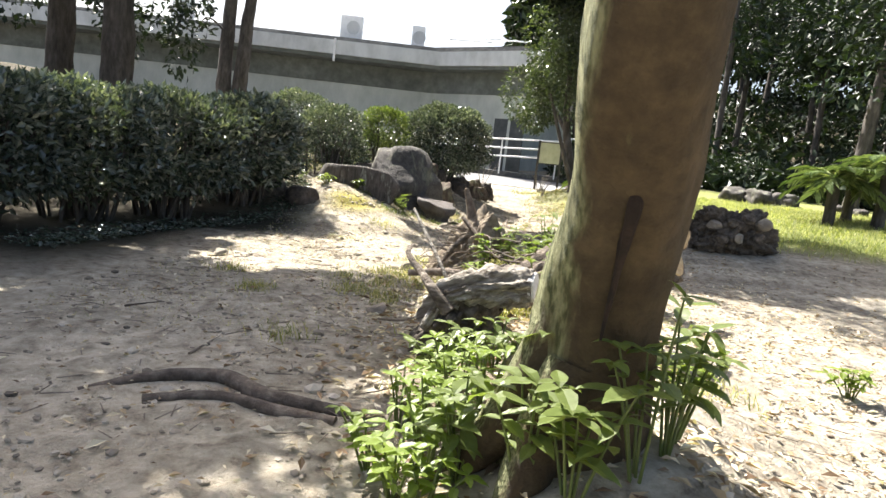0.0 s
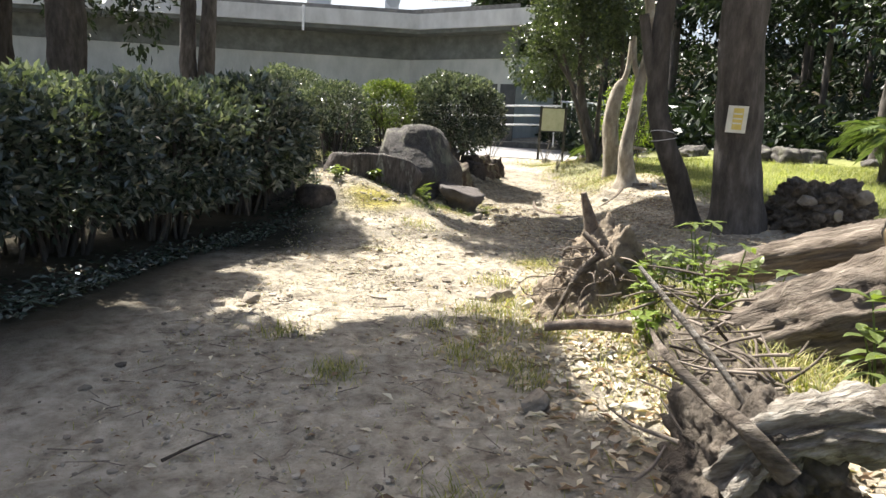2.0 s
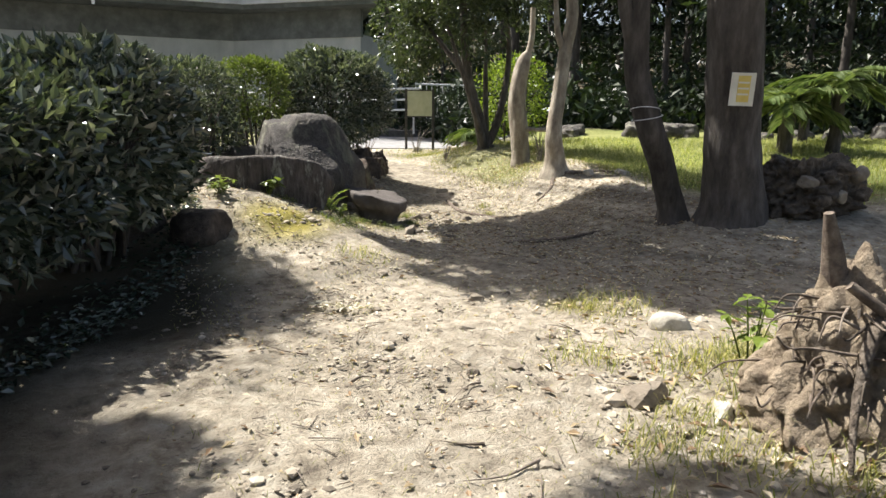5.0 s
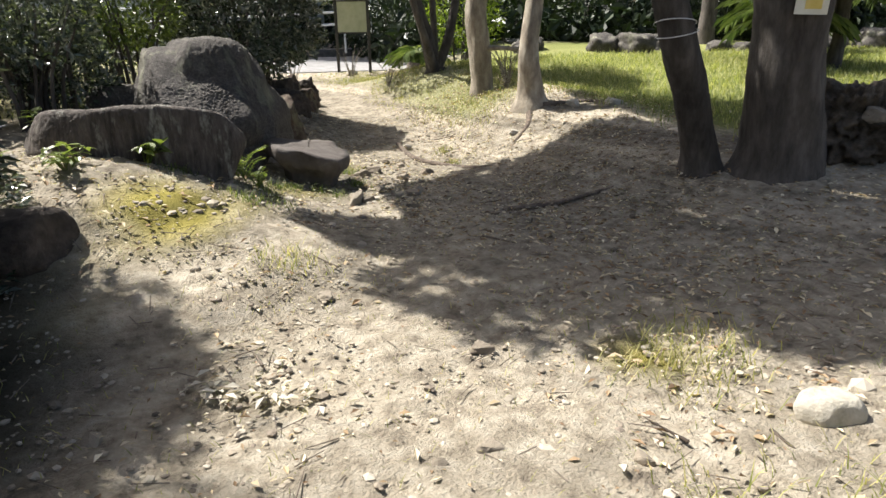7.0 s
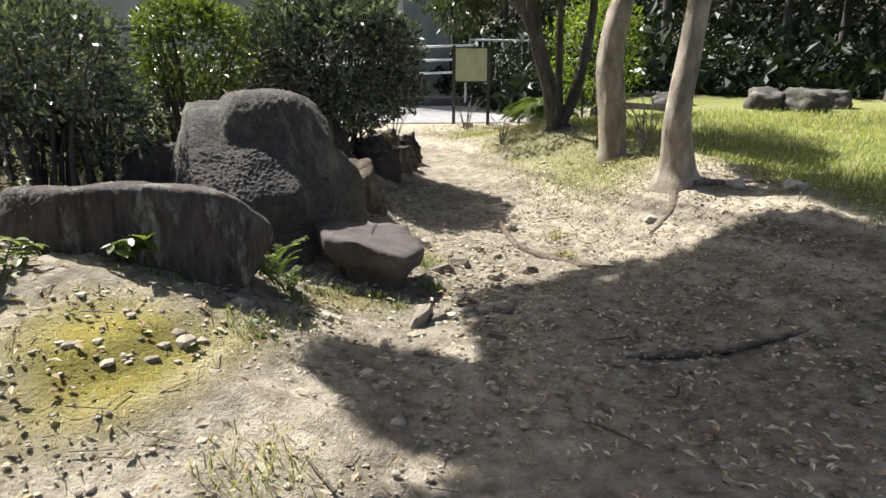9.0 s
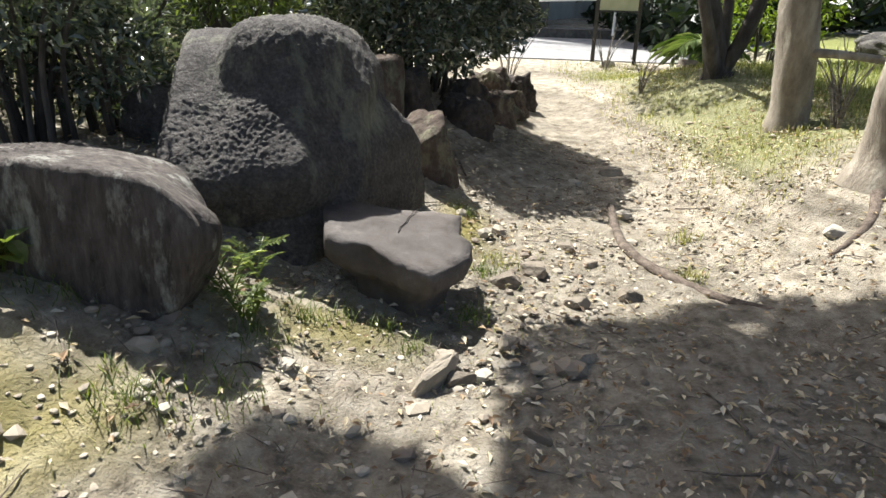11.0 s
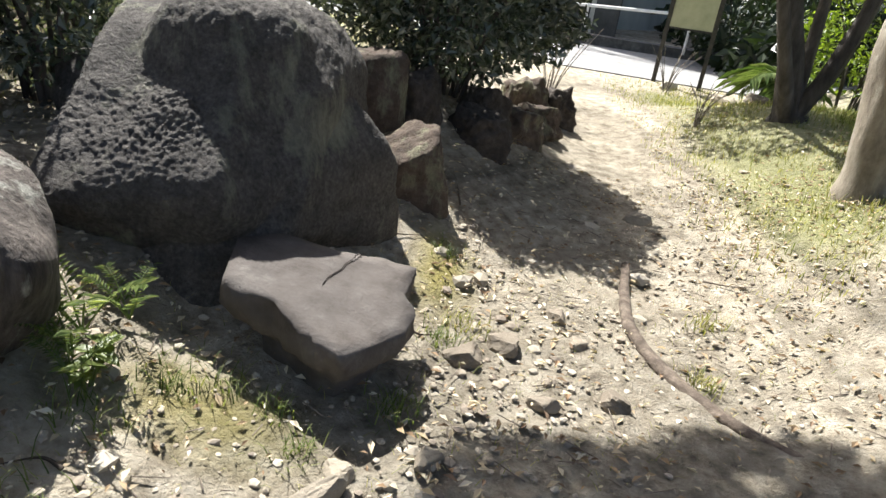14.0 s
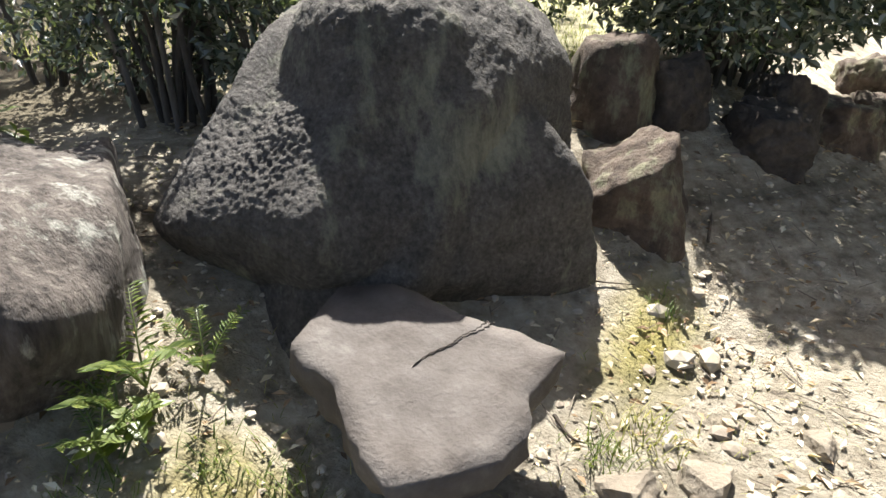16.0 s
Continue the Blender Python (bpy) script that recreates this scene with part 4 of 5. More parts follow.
# ---- rocks ----
def rock(name, label, centre, radii, planes=(), rot=(0, 0, 0), mat=None, level=4, rough=0.1, fine=0.03, seed=1, group="", category="rock", sink=0.0):
    """A weathered stone: a ball cut by planes (nx, ny, nz, share of the radius), roughened at two scales."""
    bm = bmesh.new()
    bmesh.ops.create_icosphere(bm, subdivisions=level, radius=1.0)
    cuts = [(Vector(p[:3]).normalized(), p[3]) for p in planes]
    for v in bm.verts:
        c = v.co.copy()
        k = 1.0
        for n, d in cuts:
            a = c.dot(n)
            if a > 1e-4:
                k = min(k, d / a)
        c = c * k
        q = c + Vector((seed * 5.1, seed * 2.3, seed))
        c = c * (1 + rough * noise.fractal(q * 1.5, 1.0, 2.0, 3) + fine * noise.fractal(q * 7.0, 1.0, 2.0, 4))
        v.co = Vector((c.x * radii[0], c.y * radii[1], c.z * radii[2]))
    me = bpy.data.meshes.new(name)
    bm.to_mesh(me)
    bm.free()
    me.materials.append(mat or STONE)
    me.polygons.foreach_set("use_smooth", np.full(len(me.polygons), level > 3))
    ob = new(name, me)
    ob.location = centre
    ob.rotation_euler = [radians(a) for a in rot]
    return tagged(ob, label, category, group)


def boulder(label, lobes, mat, centre, seed, grain=1.0):
    """One weathered boulder grown out of hewn lobes: (middle, sharpness, planes), each plane (nx, ny, nz, metres from the boulder's centre)."""
    chunks, hub = [], Vector(centre)
    for middle, sharp, planes in lobes:
        bm = bmesh.new()
        bmesh.ops.create_icosphere(bm, subdivisions=7, radius=1.0)
        mid = Vector(middle)
        cuts = []
        for p in planes:
            n = Vector(p[:3])
            n.normalize()
            cuts.append((n, p[3] - n.dot(mid)))
        out = []
        for v in bm.verts:
            a = v.co
            r = sum((max(0.0, a.dot(n)) / d) ** sharp for n, d in cuts) ** (-1 / sharp)
            q = a * r + mid + hub
            w = q + Vector((seed * 3.1, 0, seed))
            up = max(0.0, a.z)
            rough = 0.35 + 1.5 * max(0.0, noise.noise(w * 1.7) + 0.35) * (0.4 + up)
            push = 0.05 * noise.fractal(w * 1.7, 1.0, 2.0, 3) + grain * (0.012 * noise.fractal(w * 6.0, 1.0, 2.0, 3) + 0.01 * rough * noise.fractal(w * 46.0, 1.0, 2.0, 3) - 0.004 * rough * max(0.0, noise.noise(w * 24.0)))
            out.append(q + a * push)
        chunks.append((np.array(out), np.array([[v.index for v in f.verts] for f in bm.faces])))
        bm.free()
    return build("boulder", chunks, mat, label=label, category="boulder", at=centre)


boulder("huge dark grey lichened boulder with a rough jutting nose",
        [((-0.12, 0.05, 0.0), 16, [(0, 0, 1, 0.79), (0.6, 0.12, 0.78, 0.8), (0.86, -0.1, 0.5, 0.61), (1, -0.05, -0.03, 0.45), (0.92, 0.38, 0.05, 0.69), (0.95, 0.2, -0.2, 0.58), (0.72, -0.05, -0.68, 0.5), (0.52, -0.76, 0.39, 0.51), (-0.25, -0.9, 0.35, 0.6), (-0.78, -0.18, 0.6, 0.76), (-1, 0, 0.1, 0.58), (-0.6, 0.8, 0.1, 0.72), (0.2, 0.97, 0.1, 0.84), (0, 0, -1, 0.75)]),
         ((-0.2, -0.3, 0.0), 22, [(-0.93, -0.26, 0.26, 0.82), (-0.83, -0.46, 0.32, 0.95), (-0.54, -0.78, 0.31, 1.06), (0.15, -0.98, 0.05, 0.78), (0.88, -0.47, 0.0, 0.51), (0.72, -0.4, 0.57, 0.47), (-0.05, -0.72, 0.69, 0.61), (-0.45, -0.55, 0.7, 0.84), (-0.12, -0.3, 0.95, 0.72), (0.1, -0.85, -0.5, 0.74), (-0.85, -0.2, -0.45, 0.8), (0.55, -0.5, -0.65, 0.56), (0, 1, 0.2, 0.3), (0, 0, -1, 0.75)])],
        ROCK_DARK, (-0.85, 13.3, 1.1), 3, 1.15)
boulder("long streaked brown-grey boulder with an overhanging end",
        [((-0.2, -0.08, 0.12), 14, [(0.02, 0.12, 0.99, 0.39), (-0.9, -0.1, 0.4, 0.9), (-0.55, -0.8, 0.2, 0.72), (0.03, -1, 0.06, 0.49), (0, 1, 0.1, 0.33), (0.98, 0, 0.15, 0.7), (0.34, 0.3, 0.89, 0.42), (0.65, 0.34, 0.68, 0.48), (0.86, 0.51, 0, 0.46), (0.55, 0.8, 0.1, 0.34), (-0.2, -0.25, -0.95, 0.14), (0.83, -0.1, -0.55, 0.57)]),
         ((0.3, -0.12, -0.02), 13, [(0.1, 0.12, 0.98, 0.375), (0.12, -0.99, 0.08, 0.52), (0.6, -0.78, 0.1, 0.71), (0.98, -0.05, 0.05, 0.76), (0.65, 0.3, 0.68, 0.5), (0.86, 0.45, 0, 0.51), (0.5, 0.85, 0, 0.3), (0.83, -0.1, -0.56, 0.58), (0.25, -0.35, -0.9, 0.46), (-0.65, -0.35, -0.65, 0.12), (-0.9, -0.4, 0, 0.1)])],
        ROCK_STREAK, (-1.6, 12.05, 0.95), 5, 0.5)


def flat_rock():
    outline = [(-0.57, 12.3), (-0.63, 12.58), (-0.5, 12.72), (-0.33, 12.76), (-0.13, 12.785), (0.14, 12.82), (0.12, 12.61), (0.195, 12.48), (0.17, 12.36), (-0.02, 12.1), (-0.12, 12.12), (-0.36, 12.24)]
    c = np.array(outline).mean(0)
    rings, n = [], 108

    def plane(x, y):
        return 0.838 + 0.15 * (y - 12.45) - 0.19 * (x + 0.15)

    ring = np.array(outline + outline[:1])
    run = np.concatenate([[0], np.cumsum(np.linalg.norm(np.diff(ring, axis=0), axis=1))])
    u = np.linspace(0, run[-1], n, endpoint=False)
    loop = np.column_stack([np.interp(u, run, ring[:, 0]), np.interp(u, run, ring[:, 1])])
    for k, (s, z) in enumerate([(0.6, -0.46), (0.64, -0.26), (0.76, -0.19), (0.92, -0.14), (0.98, -0.09), (1.0, -0.024), (0.985, 0.0), (0.8, 0.0), (0.6, 0.0), (0.4, 0.0), (0.2, 0.0), (0.05, 0.0)]):
        for p in loop:
            q = c + (p - c) * s
            e = fractal((q[0], q[1], z * 2), 8.0, 4) * (0.03 if z < -0.1 else 0.02 if z < -0.001 else 0.006) + 0.012 * fractal((q[0], q[1], 0), 3.0, 9)
            rings.append((q[0] + e * (1 if s > 0.9 else 0.1), q[1] + e * (1 if s > 0.9 else 0.1), plane(*q) + z + e))
    v = np.array(rings)
    i, j = np.meshgrid(np.arange(11), np.arange(n), indexing="ij")
    f = np.stack([i * n + j, i * n + (j + 1) % n, (i + 1) * n + (j + 1) % n, (i + 1) * n + j], -1).reshape(-1, 4)
    ob = build("flat_rock", [(v, f), (v[-n:], np.array([list(range(n))]))], ROCK_SMOOTH, label="flat-topped purplish grey rock with a crack", category="rock", at=(c[0], c[1], 0.45))
    line = curve([(-0.125, 12.79, 0.016), (-0.14, 12.74, 0.012), (-0.165, 12.67, 0.007), (-0.17, 12.62, 0.006), (-0.2, 12.54, 0.005), (-0.21, 12.46, 0.001)], 40)
    sides = []
    for k, (x, y, w) in enumerate(line):
        w *= 0.75 + 0.4 * math.sin(k * 1.9)
        h = plane(x, y) + 0.006 * fractal((x, y, 0), 8.0, 4) + 0.012 * fractal((x, y, 0), 3.0, 9)
        sides += [(x - w, y - w * 0.3, h + 0.004), (x, y, h - 0.004), (x + w, y + w * 0.3, h + 0.004)]
    k = np.arange(39)[:, None] * 3
    crack = build("crack", [(np.array(sides), np.concatenate([k + [0, 3, 4, 1], k + [1, 4, 5, 2]]))], EDGING, ob, "dark crack across the top")
    crack.matrix_parent_inverse = Matrix.Translation((-c[0], -c[1], -0.45))


flat_rock()
rock("stone", "squat brown stone with a sunlit mossy top", (-0.15, 14.24, 0.82), (0.35, 0.32, 0.44), [(-0.42, -0.35, 1, 0.62), (0.15, -1, 0, 0.72), (1, 0.1, 0.3, 0.7), (-1, -0.3, 0, 0.7)], (0, 0, 5), STONE_BROWN, 5, 0.16, 0.05, 7, "edging stones")
for k, (x, y, r, h) in enumerate([(0.28, 15.3, 0.32, 0.28), (0.5, 16.1, 0.4, 0.26), (0.3, 15.75, 0.3, 0.34), (0.78, 16.8, 0.36, 0.26), (0.98, 17.6, 0.3, 0.4), (0.62, 17.4, 0.3, 0.34), (-0.3, 15.1, 0.26, 0.34)]):
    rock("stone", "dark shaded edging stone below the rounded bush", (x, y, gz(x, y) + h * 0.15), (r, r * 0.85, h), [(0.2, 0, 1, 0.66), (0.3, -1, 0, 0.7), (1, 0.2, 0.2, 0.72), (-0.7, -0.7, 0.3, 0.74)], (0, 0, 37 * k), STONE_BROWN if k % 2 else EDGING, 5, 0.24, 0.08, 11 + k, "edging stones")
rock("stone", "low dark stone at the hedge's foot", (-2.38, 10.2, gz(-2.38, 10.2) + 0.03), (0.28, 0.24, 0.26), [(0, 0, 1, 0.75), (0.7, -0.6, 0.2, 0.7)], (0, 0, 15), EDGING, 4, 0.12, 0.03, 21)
rock("stone", "dark stone half hidden under the hedge", (-2.95, 10.35, gz(-2.95, 10.35) + 0.08), (0.3, 0.25, 0.22), [(0, 0, 1, 0.75)], (0, 0, 65), ROCK_DARK, 4, 0.12, 0.03, 22)
rock("stone", "dark rough stone behind the big boulder", (-1.75, 13.75, gz(-1.75, 13.75) + 0.1), (0.4, 0.35, 0.3), [(0, 0, 1, 0.75)], (0, 0, 15), ROCK_DARK, 4, 0.14, 0.04, 23)
rock("stone", "brown rough stone behind the big boulder", (-0.5, 14.8, 1.2), (0.3, 0.25, 0.52), [(0, 0, 1, 0.75), (1, -0.3, 0, 0.7)], (0, 0, 15), STONE_BROWN, 4, 0.14, 0.04, 24)
rock("stone", "large pale rounded stone beside the path", (0.52, 7.48, gz(0.52, 7.48) + 0.03), (0.14, 0.1, 0.1), [(0, 0, 1, 0.8), (0, -1, 0.2, 0.85)], (0, 8, -20), STONE_WHITE, 4, 0.08, 0.02, 25)
for k, (x, y, r, pale) in enumerate([(-2.24, 11.72, 0.13, 1), (-2.62, 11.6, 0.1, 1), (-2.75, 11.9, 0.11, 0), (0.05, 11.85, 0.07, 0), (0.1, 11.68, 0.08, 0), (-1.2, 11.72, 0.1, 0), (1.13, 12.62, 0.1, 0), (1.62, 15.05, 0.13, 0), (0.42, 12.75, 0.11, 0), (0.62, 12.95, 0.12, 0), (0.9, 13.35, 0.09, 0), (0.8, 12.5, 0.08, 0), (0.35, 12.0, 0.08, 0), (1.0, 13.1, 0.07, 0), (-1.12, 11.95, 0.08, 0), (-1.02, 11.3, 0.06, 0), (-0.45, 4.48, 0.11, 0), (-0.1, 4.9, 0.07, 1), (0.0, 4.3, 0.08, 1), (0.35, 5.3, 0.09, 1), (-2.3, 6.3, 0.08, 0), (-2.5, 6.1, 0.07, 0), (-0.35, 6.6, 0.14, 0), (-0.15, 6.3, 0.1, 1), (0.95, 5.9, 0.09, 1), (-0.4, 8.6, 0.07, 0), (-0.75, 7.9, 0.06, 0), (-0.9, 9.5, 0.06, 0), (3.35, 19.1, 0.22, 0), (3.6, 18.6, 0.2, 0), (3.1, 21.3, 0.2, 1), (3.3, 12.9, 0.12, 1), (3.7, 12.6, 0.13, 1), (2.5, 13.0, 0.08, 1), (-1.0, 7.2, 0.05, 0), (-0.3, 7.6, 0.05, 0), (0.4, 11.3, 0.07, 0), (0.7, 11.9, 0.08, 0)]):
    rock("stone", "small pale weathered stone lying on the earth" if pale else "small brownish stone half sunk in the earth", (x, y, gz(x, y) + r * 0.22), (r, r * (0.7 + 0.2 * math.sin(k)), r * 0.55), [(0.3 * math.sin(k * 7), 0.2, 1, 0.55), (math.cos(k), math.sin(k), 0.3, 0.6), (math.cos(k + 2.2), math.sin(k + 2.2), 0.1, 0.66), (math.cos(k + 4.1), math.sin(k + 4.1), 0.4, 0.62)], (6 * math.sin(k * 3), 5 * math.cos(k * 5), 49 * k), STONE_WHITE if pale else STONE, 3, 0.12, 0.05, 30 + k, "scattered stones", "stone")
rock("stone", "thin slab of stone standing on edge in the earth", (0.0, 11.68, 0.46), (0.16, 0.04, 0.09), [(0, 0, 1, 0.7)], (12, -8, 52), STONE, 3, 0.1, 0.04, 27, "scattered stones", "stone")
rock("earth_clump", "dark mound of earth and rubble beside the thick tree", (4.6, 10.1, gz(4.6, 10.1) + 0.18), (0.75, 0.5, 0.5), [(0, 0, 1, 0.8)], (0, 0, 20), MOUND, 6, 0.28, 0.2, 28, "", "mound")


for k, (dx, dy, up, r) in enumerate([(-0.42, -0.32, 0.36, 0.13), (-0.2, -0.42, 0.42, 0.11), (0.05, -0.4, 0.5, 0.12), (0.3, -0.36, 0.44, 0.14), (-0.55, -0.1, 0.3, 0.14), (0.5, -0.2, 0.32, 0.12), (-0.1, -0.5, 0.2, 0.1), (0.2, -0.52, 0.22, 0.11), (-0.35, -0.48, 0.16, 0.1)]):
    x, y = 4.6 + dx, 10.1 + dy
    rock("stone", "dusty broken stone lying on the rubble mound", (x, y - 0.1, gz(4.6, 10.1) + up + 0.01), (r, r * 0.8, r * 0.7), [(0.2, -0.4, 1, 0.6), (math.cos(k), math.sin(k), 0.3, 0.66), (-1, -0.3, 0.2, 0.7)], (11 * k, 0, 67 * k), MOUND if k % 3 else STONE, 3, 0.16, 0.06, 170 + k, "mound rubble", "stone")
for k in range(14):
    x, y = 5.0 + k * 0.8 + 0.3 * math.sin(k * 3.7), 20.6 - k * 0.42 + 0.4 * math.cos(k * 2.1)
    r = 0.34 + 0.12 * math.sin(k * 5.3)
    rock("stone", "dark rough stone in the rubble at the wood's edge", (x, y, gz(x, y) + r * 0.2), (r * 1.3, r, r * 0.75), [(0.1, 0.1, 1, 0.85), (math.cos(k), math.sin(k), 0.1, 0.75), (0.3, -1, 0.2, 0.78)], (0, 0, 53 * k), ROCK_DARK, 4, 0.22, 0.06, 140 + k, "edge rubble", "rock")


# ---- uprooted stumps ----
def log(name, label, pts, mats, sides=22, seed=1, rough=0.12, flute=0.05, ridge=0.0):
    x, y, z = pts[0][:3]
    ob = thing(name, x, y, gz(x, y), label, "log")
    axis = Vector(pts[-1][:3]) - Vector(pts[0][:3])
    turn = axis.to_track_quat("X", "Z").to_matrix()
    here = [(*(turn.transposed() @ (Vector(p[:3]) - Vector(pts[0][:3]))), p[3]) for p in pts]
    body = build("body", tube(here, sides, len(pts) * 12, rough, flute, seed, True, ridge), mats[0], ob)
    e, b = np.array(here[-1][:3]), np.array(here[-2][:3])
    d = (e - b) / np.linalg.norm(e - b)
    face = build("cut_face", tube([(*(e - d * 0.02), pts[-1][3] * 0.8), (*(e + d * 0.012), pts[-1][3] * 0.76)], sides, None, 0.12, flute, seed), mats[1], ob, "rough sawn end")
    for q in (body, face):
        q.matrix_basis = Matrix.Translation((0, 0, z - gz(x, y))) @ turn.to_4x4()
    return ob


log("log", "thick weathered log of an uprooted tree with a sawn end", [(0.62, 4.72, 0.66, 0.2), (0.9, 4.54, 0.82, 0.27), (1.2, 4.33, 1.02, 0.31), (1.5, 4.12, 1.22, 0.31)], (WOOD_GREY, WOOD_CUT), sides=64, seed=3, rough=0.12, flute=0.04, ridge=0.3)
log("log", "second grey split log with a pale sawn end", [(1.42, 6.55, 0.72, 0.13), (1.8, 5.98, 1.02, 0.16), (2.1, 5.52, 1.2, 0.17)], (WOOD_GREY, WOOD_CUT), sides=44, seed=4, rough=0.16, flute=0.05, ridge=0.35)
log("log", "short bleached limb stub with a splintered white end", [(-0.07, 3.34, 0.66, 0.08), (0.03, 3.3, 0.84, 0.085), (0.18, 3.25, 0.92, 0.1), (0.36, 3.17, 0.96, 0.115), (0.49, 3.12, 0.98, 0.105)], (WOOD_PALE, WOOD_BLEACHED), sides=56, seed=5, rough=0.5, flute=0.05, ridge=0.5)
rock("root_plate", "upturned clod of roots and dry earth", (0.36, 6.05, 0.62), (0.55, 0.45, 0.62), [(-0.75, -0.2, 0.6, 0.55), (0.75, -0.1, 0.6, 0.6), (0, -1, 0.35, 0.62), (0, 0.8, 0.6, 0.7)], (0, 0, 12), SOIL, 6, 0.24, 0.14, 41, "", "root plate")
rock("root_plate", "low mound of dark earth and old roots", (0.45, 4.5, 0.58), (0.26, 0.7, 0.26), [(-0.8, -0.2, 0.6, 0.6)], (0, 0, -6), MOUND, 5, 0.25, 0.16, 44, "", "root plate")
rock("root_plate", "dark clod of earth and torn roots beside the bleached limb", (0.12, 3.6, 0.62), (0.26, 0.42, 0.3), [(-0.8, -0.2, 0.6, 0.7)], (0, 0, -10), MOUND, 6, 0.3, 0.16, 45, "", "root plate")
rock("root_plate", "earth clod held by the tree's old roots", (0.2, 2.6, 0.38), (0.4, 0.5, 0.24), [], (0, 0, -20), SOIL, 5, 0.3, 0.17, 43, "", "root plate")


def branch(label, pts, mat=None, sides=7, seed=1, name="stick", group="fallen sticks", rough=0.2):
    x, y, z = pts[0][:3]
    return build(name, tube(pts, sides, len(pts) * 6, rough, 0, seed), mat or STICK, label=label, category="branch", group=group, at=(x, y, z))


branch("long pale stick leaning over the root pile", [(-0.23, 3.86, 1.28, 0.008), (-0.13, 3.7, 1.14, 0.012), (-0.016, 3.53, 0.98, 0.012), (0.06, 3.42, 0.84, 0.01)], WOOD_PALE, seed=2)
branch("curved grey root arching over the earth", [(0.06, 3.22, 0.78, 0.04), (-0.06, 3.28, 0.9, 0.026), (-0.12, 3.42, 0.94, 0.02), (-0.22, 3.54, 1.03, 0.016), (-0.2, 3.76, 1.06, 0.006)], WOOD_GREY, 12, 3, rough=0.45)
branch("thick broken root stub pointing at the path", [(0.2, 5.0, 0.7, 0.04), (-0.05, 5.1, 0.68, 0.035), (-0.28, 5.15, 0.64, 0.03)], ROOT_BARK, 8, 4)
branch("bent root hanging from the upturned plate", [(0.3, 5.95, 1.0, 0.035), (0.12, 5.87, 0.85, 0.026), (0.0, 5.8, 0.68, 0.018), (-0.12, 5.7, 0.48, 0.01)], WOOD_GREY, 8, 5)
branch("upright broken root on top of the upturned plate", [(0.3, 6.15, 0.9, 0.07), (0.24, 6.15, 1.15, 0.05), (0.16, 6.14, 1.38, 0.02)], ROOT_BARK, 8, 6)
branch("thick root running down the upturned plate", [(0.15, 6.0, 1.1, 0.022), (0.36, 5.82, 0.9, 0.03), (0.6, 5.68, 0.72, 0.034), (0.72, 5.6, 0.5, 0.02)], ROOT_BARK, 8, 7)
sr = np.random.default_rng(12)
for k in range(70):
    a, u = sr.uniform(2.2, 5.6), sr.uniform(0.25, 0.95)
    x, y, z, l = 0.36 + math.cos(a) * 0.42 * (1.05 - 0.6 * u), 6.05 + math.sin(a) * 0.36 * (1.05 - 0.6 * u), 0.5 + 0.55 * u, sr.uniform(0.1, 0.32)
    dx, dy = math.cos(a) + sr.normal(0, 0.7), math.sin(a) + sr.normal(0, 0.7)
    branch("thin torn root sticking out of the upturned plate", [(x - dx * 0.05, y - dy * 0.05, z, 0.008), (x + dx * l * 0.4, y + dy * l * 0.4, z + sr.uniform(-0.05, 0.05), 0.005), (x + dx * l * 0.6, y + dy * l * 0.6, z - l * sr.uniform(-0.1, 0.4), 0.003)], ROOT_BARK if k % 2 else STICK, 5, k, "root", "torn roots")
for k in range(80):
    y = sr.uniform(3.3, 5.4)
    x = sr.normal(0.12 + 0.36 * float(smoothstep(3.6, 4.4, y)), 0.17)
    a, l, h = sr.uniform(-1.1, 1.1) + 1.57, sr.uniform(0.2, 0.5), gz(x, y)
    h0, h2 = h + sr.uniform(0.06, 0.3), h + sr.uniform(0.04, 0.26)
    branch("thin dry stick tangled in the root pile", [(x, y, h0, 0.009), (x + math.cos(a) * l * 0.5 + sr.normal(0, 0.02), y + math.sin(a) * l * 0.5, (h0 + h2) / 2 + sr.normal(0, 0.02), 0.007), (x + math.cos(a) * l, y + math.sin(a) * l, h2, 0.004)], seed=k, sides=5)
for k in range(40):
    x, y = sr.uniform(-2.3, 2.2), sr.uniform(2.2, 14.5)
    a, l = sr.uniform(0, 6.28), sr.uniform(0.12, 0.4)
    q = [(x + math.cos(a) * l * u, y + math.sin(a) * l * u + 0.03 * math.sin(u * 5 + k), gz(x + math.cos(a) * l * u, y + math.sin(a) * l * u) + 0.018, 0.007 * (1.2 - u)) for u in (0, 0.5, 1.0)]
    branch("short dry twig lying on the earth", q, seed=k, sides=5)


def surface_root(label, pts, seed):
    q = [(x, y, gz(x, y) + lift, r) for x, y, lift, r in pts]
    return branch(label, q, ROOT_BARK, 10, seed, "surface_root", "surface roots", 0.3)


surface_root("dark surface root snaking across the trodden earth", [(-1.55, 2.45, -0.01, 0.02), (-1.25, 2.68, 0.02, 0.035), (-1.0, 2.72, 0.025, 0.04), (-0.75, 2.55, 0.02, 0.04), (-0.45, 2.5, 0.01, 0.035), (-0.2, 2.4, 0.0, 0.03)], 2)
surface_root("long thin dark root beside the first one", [(-1.25, 2.42, 0.0, 0.025), (-0.95, 2.5, 0.015, 0.03), (-0.65, 2.42, 0.01, 0.03), (-0.4, 2.38, 0.0, 0.03)], 3)
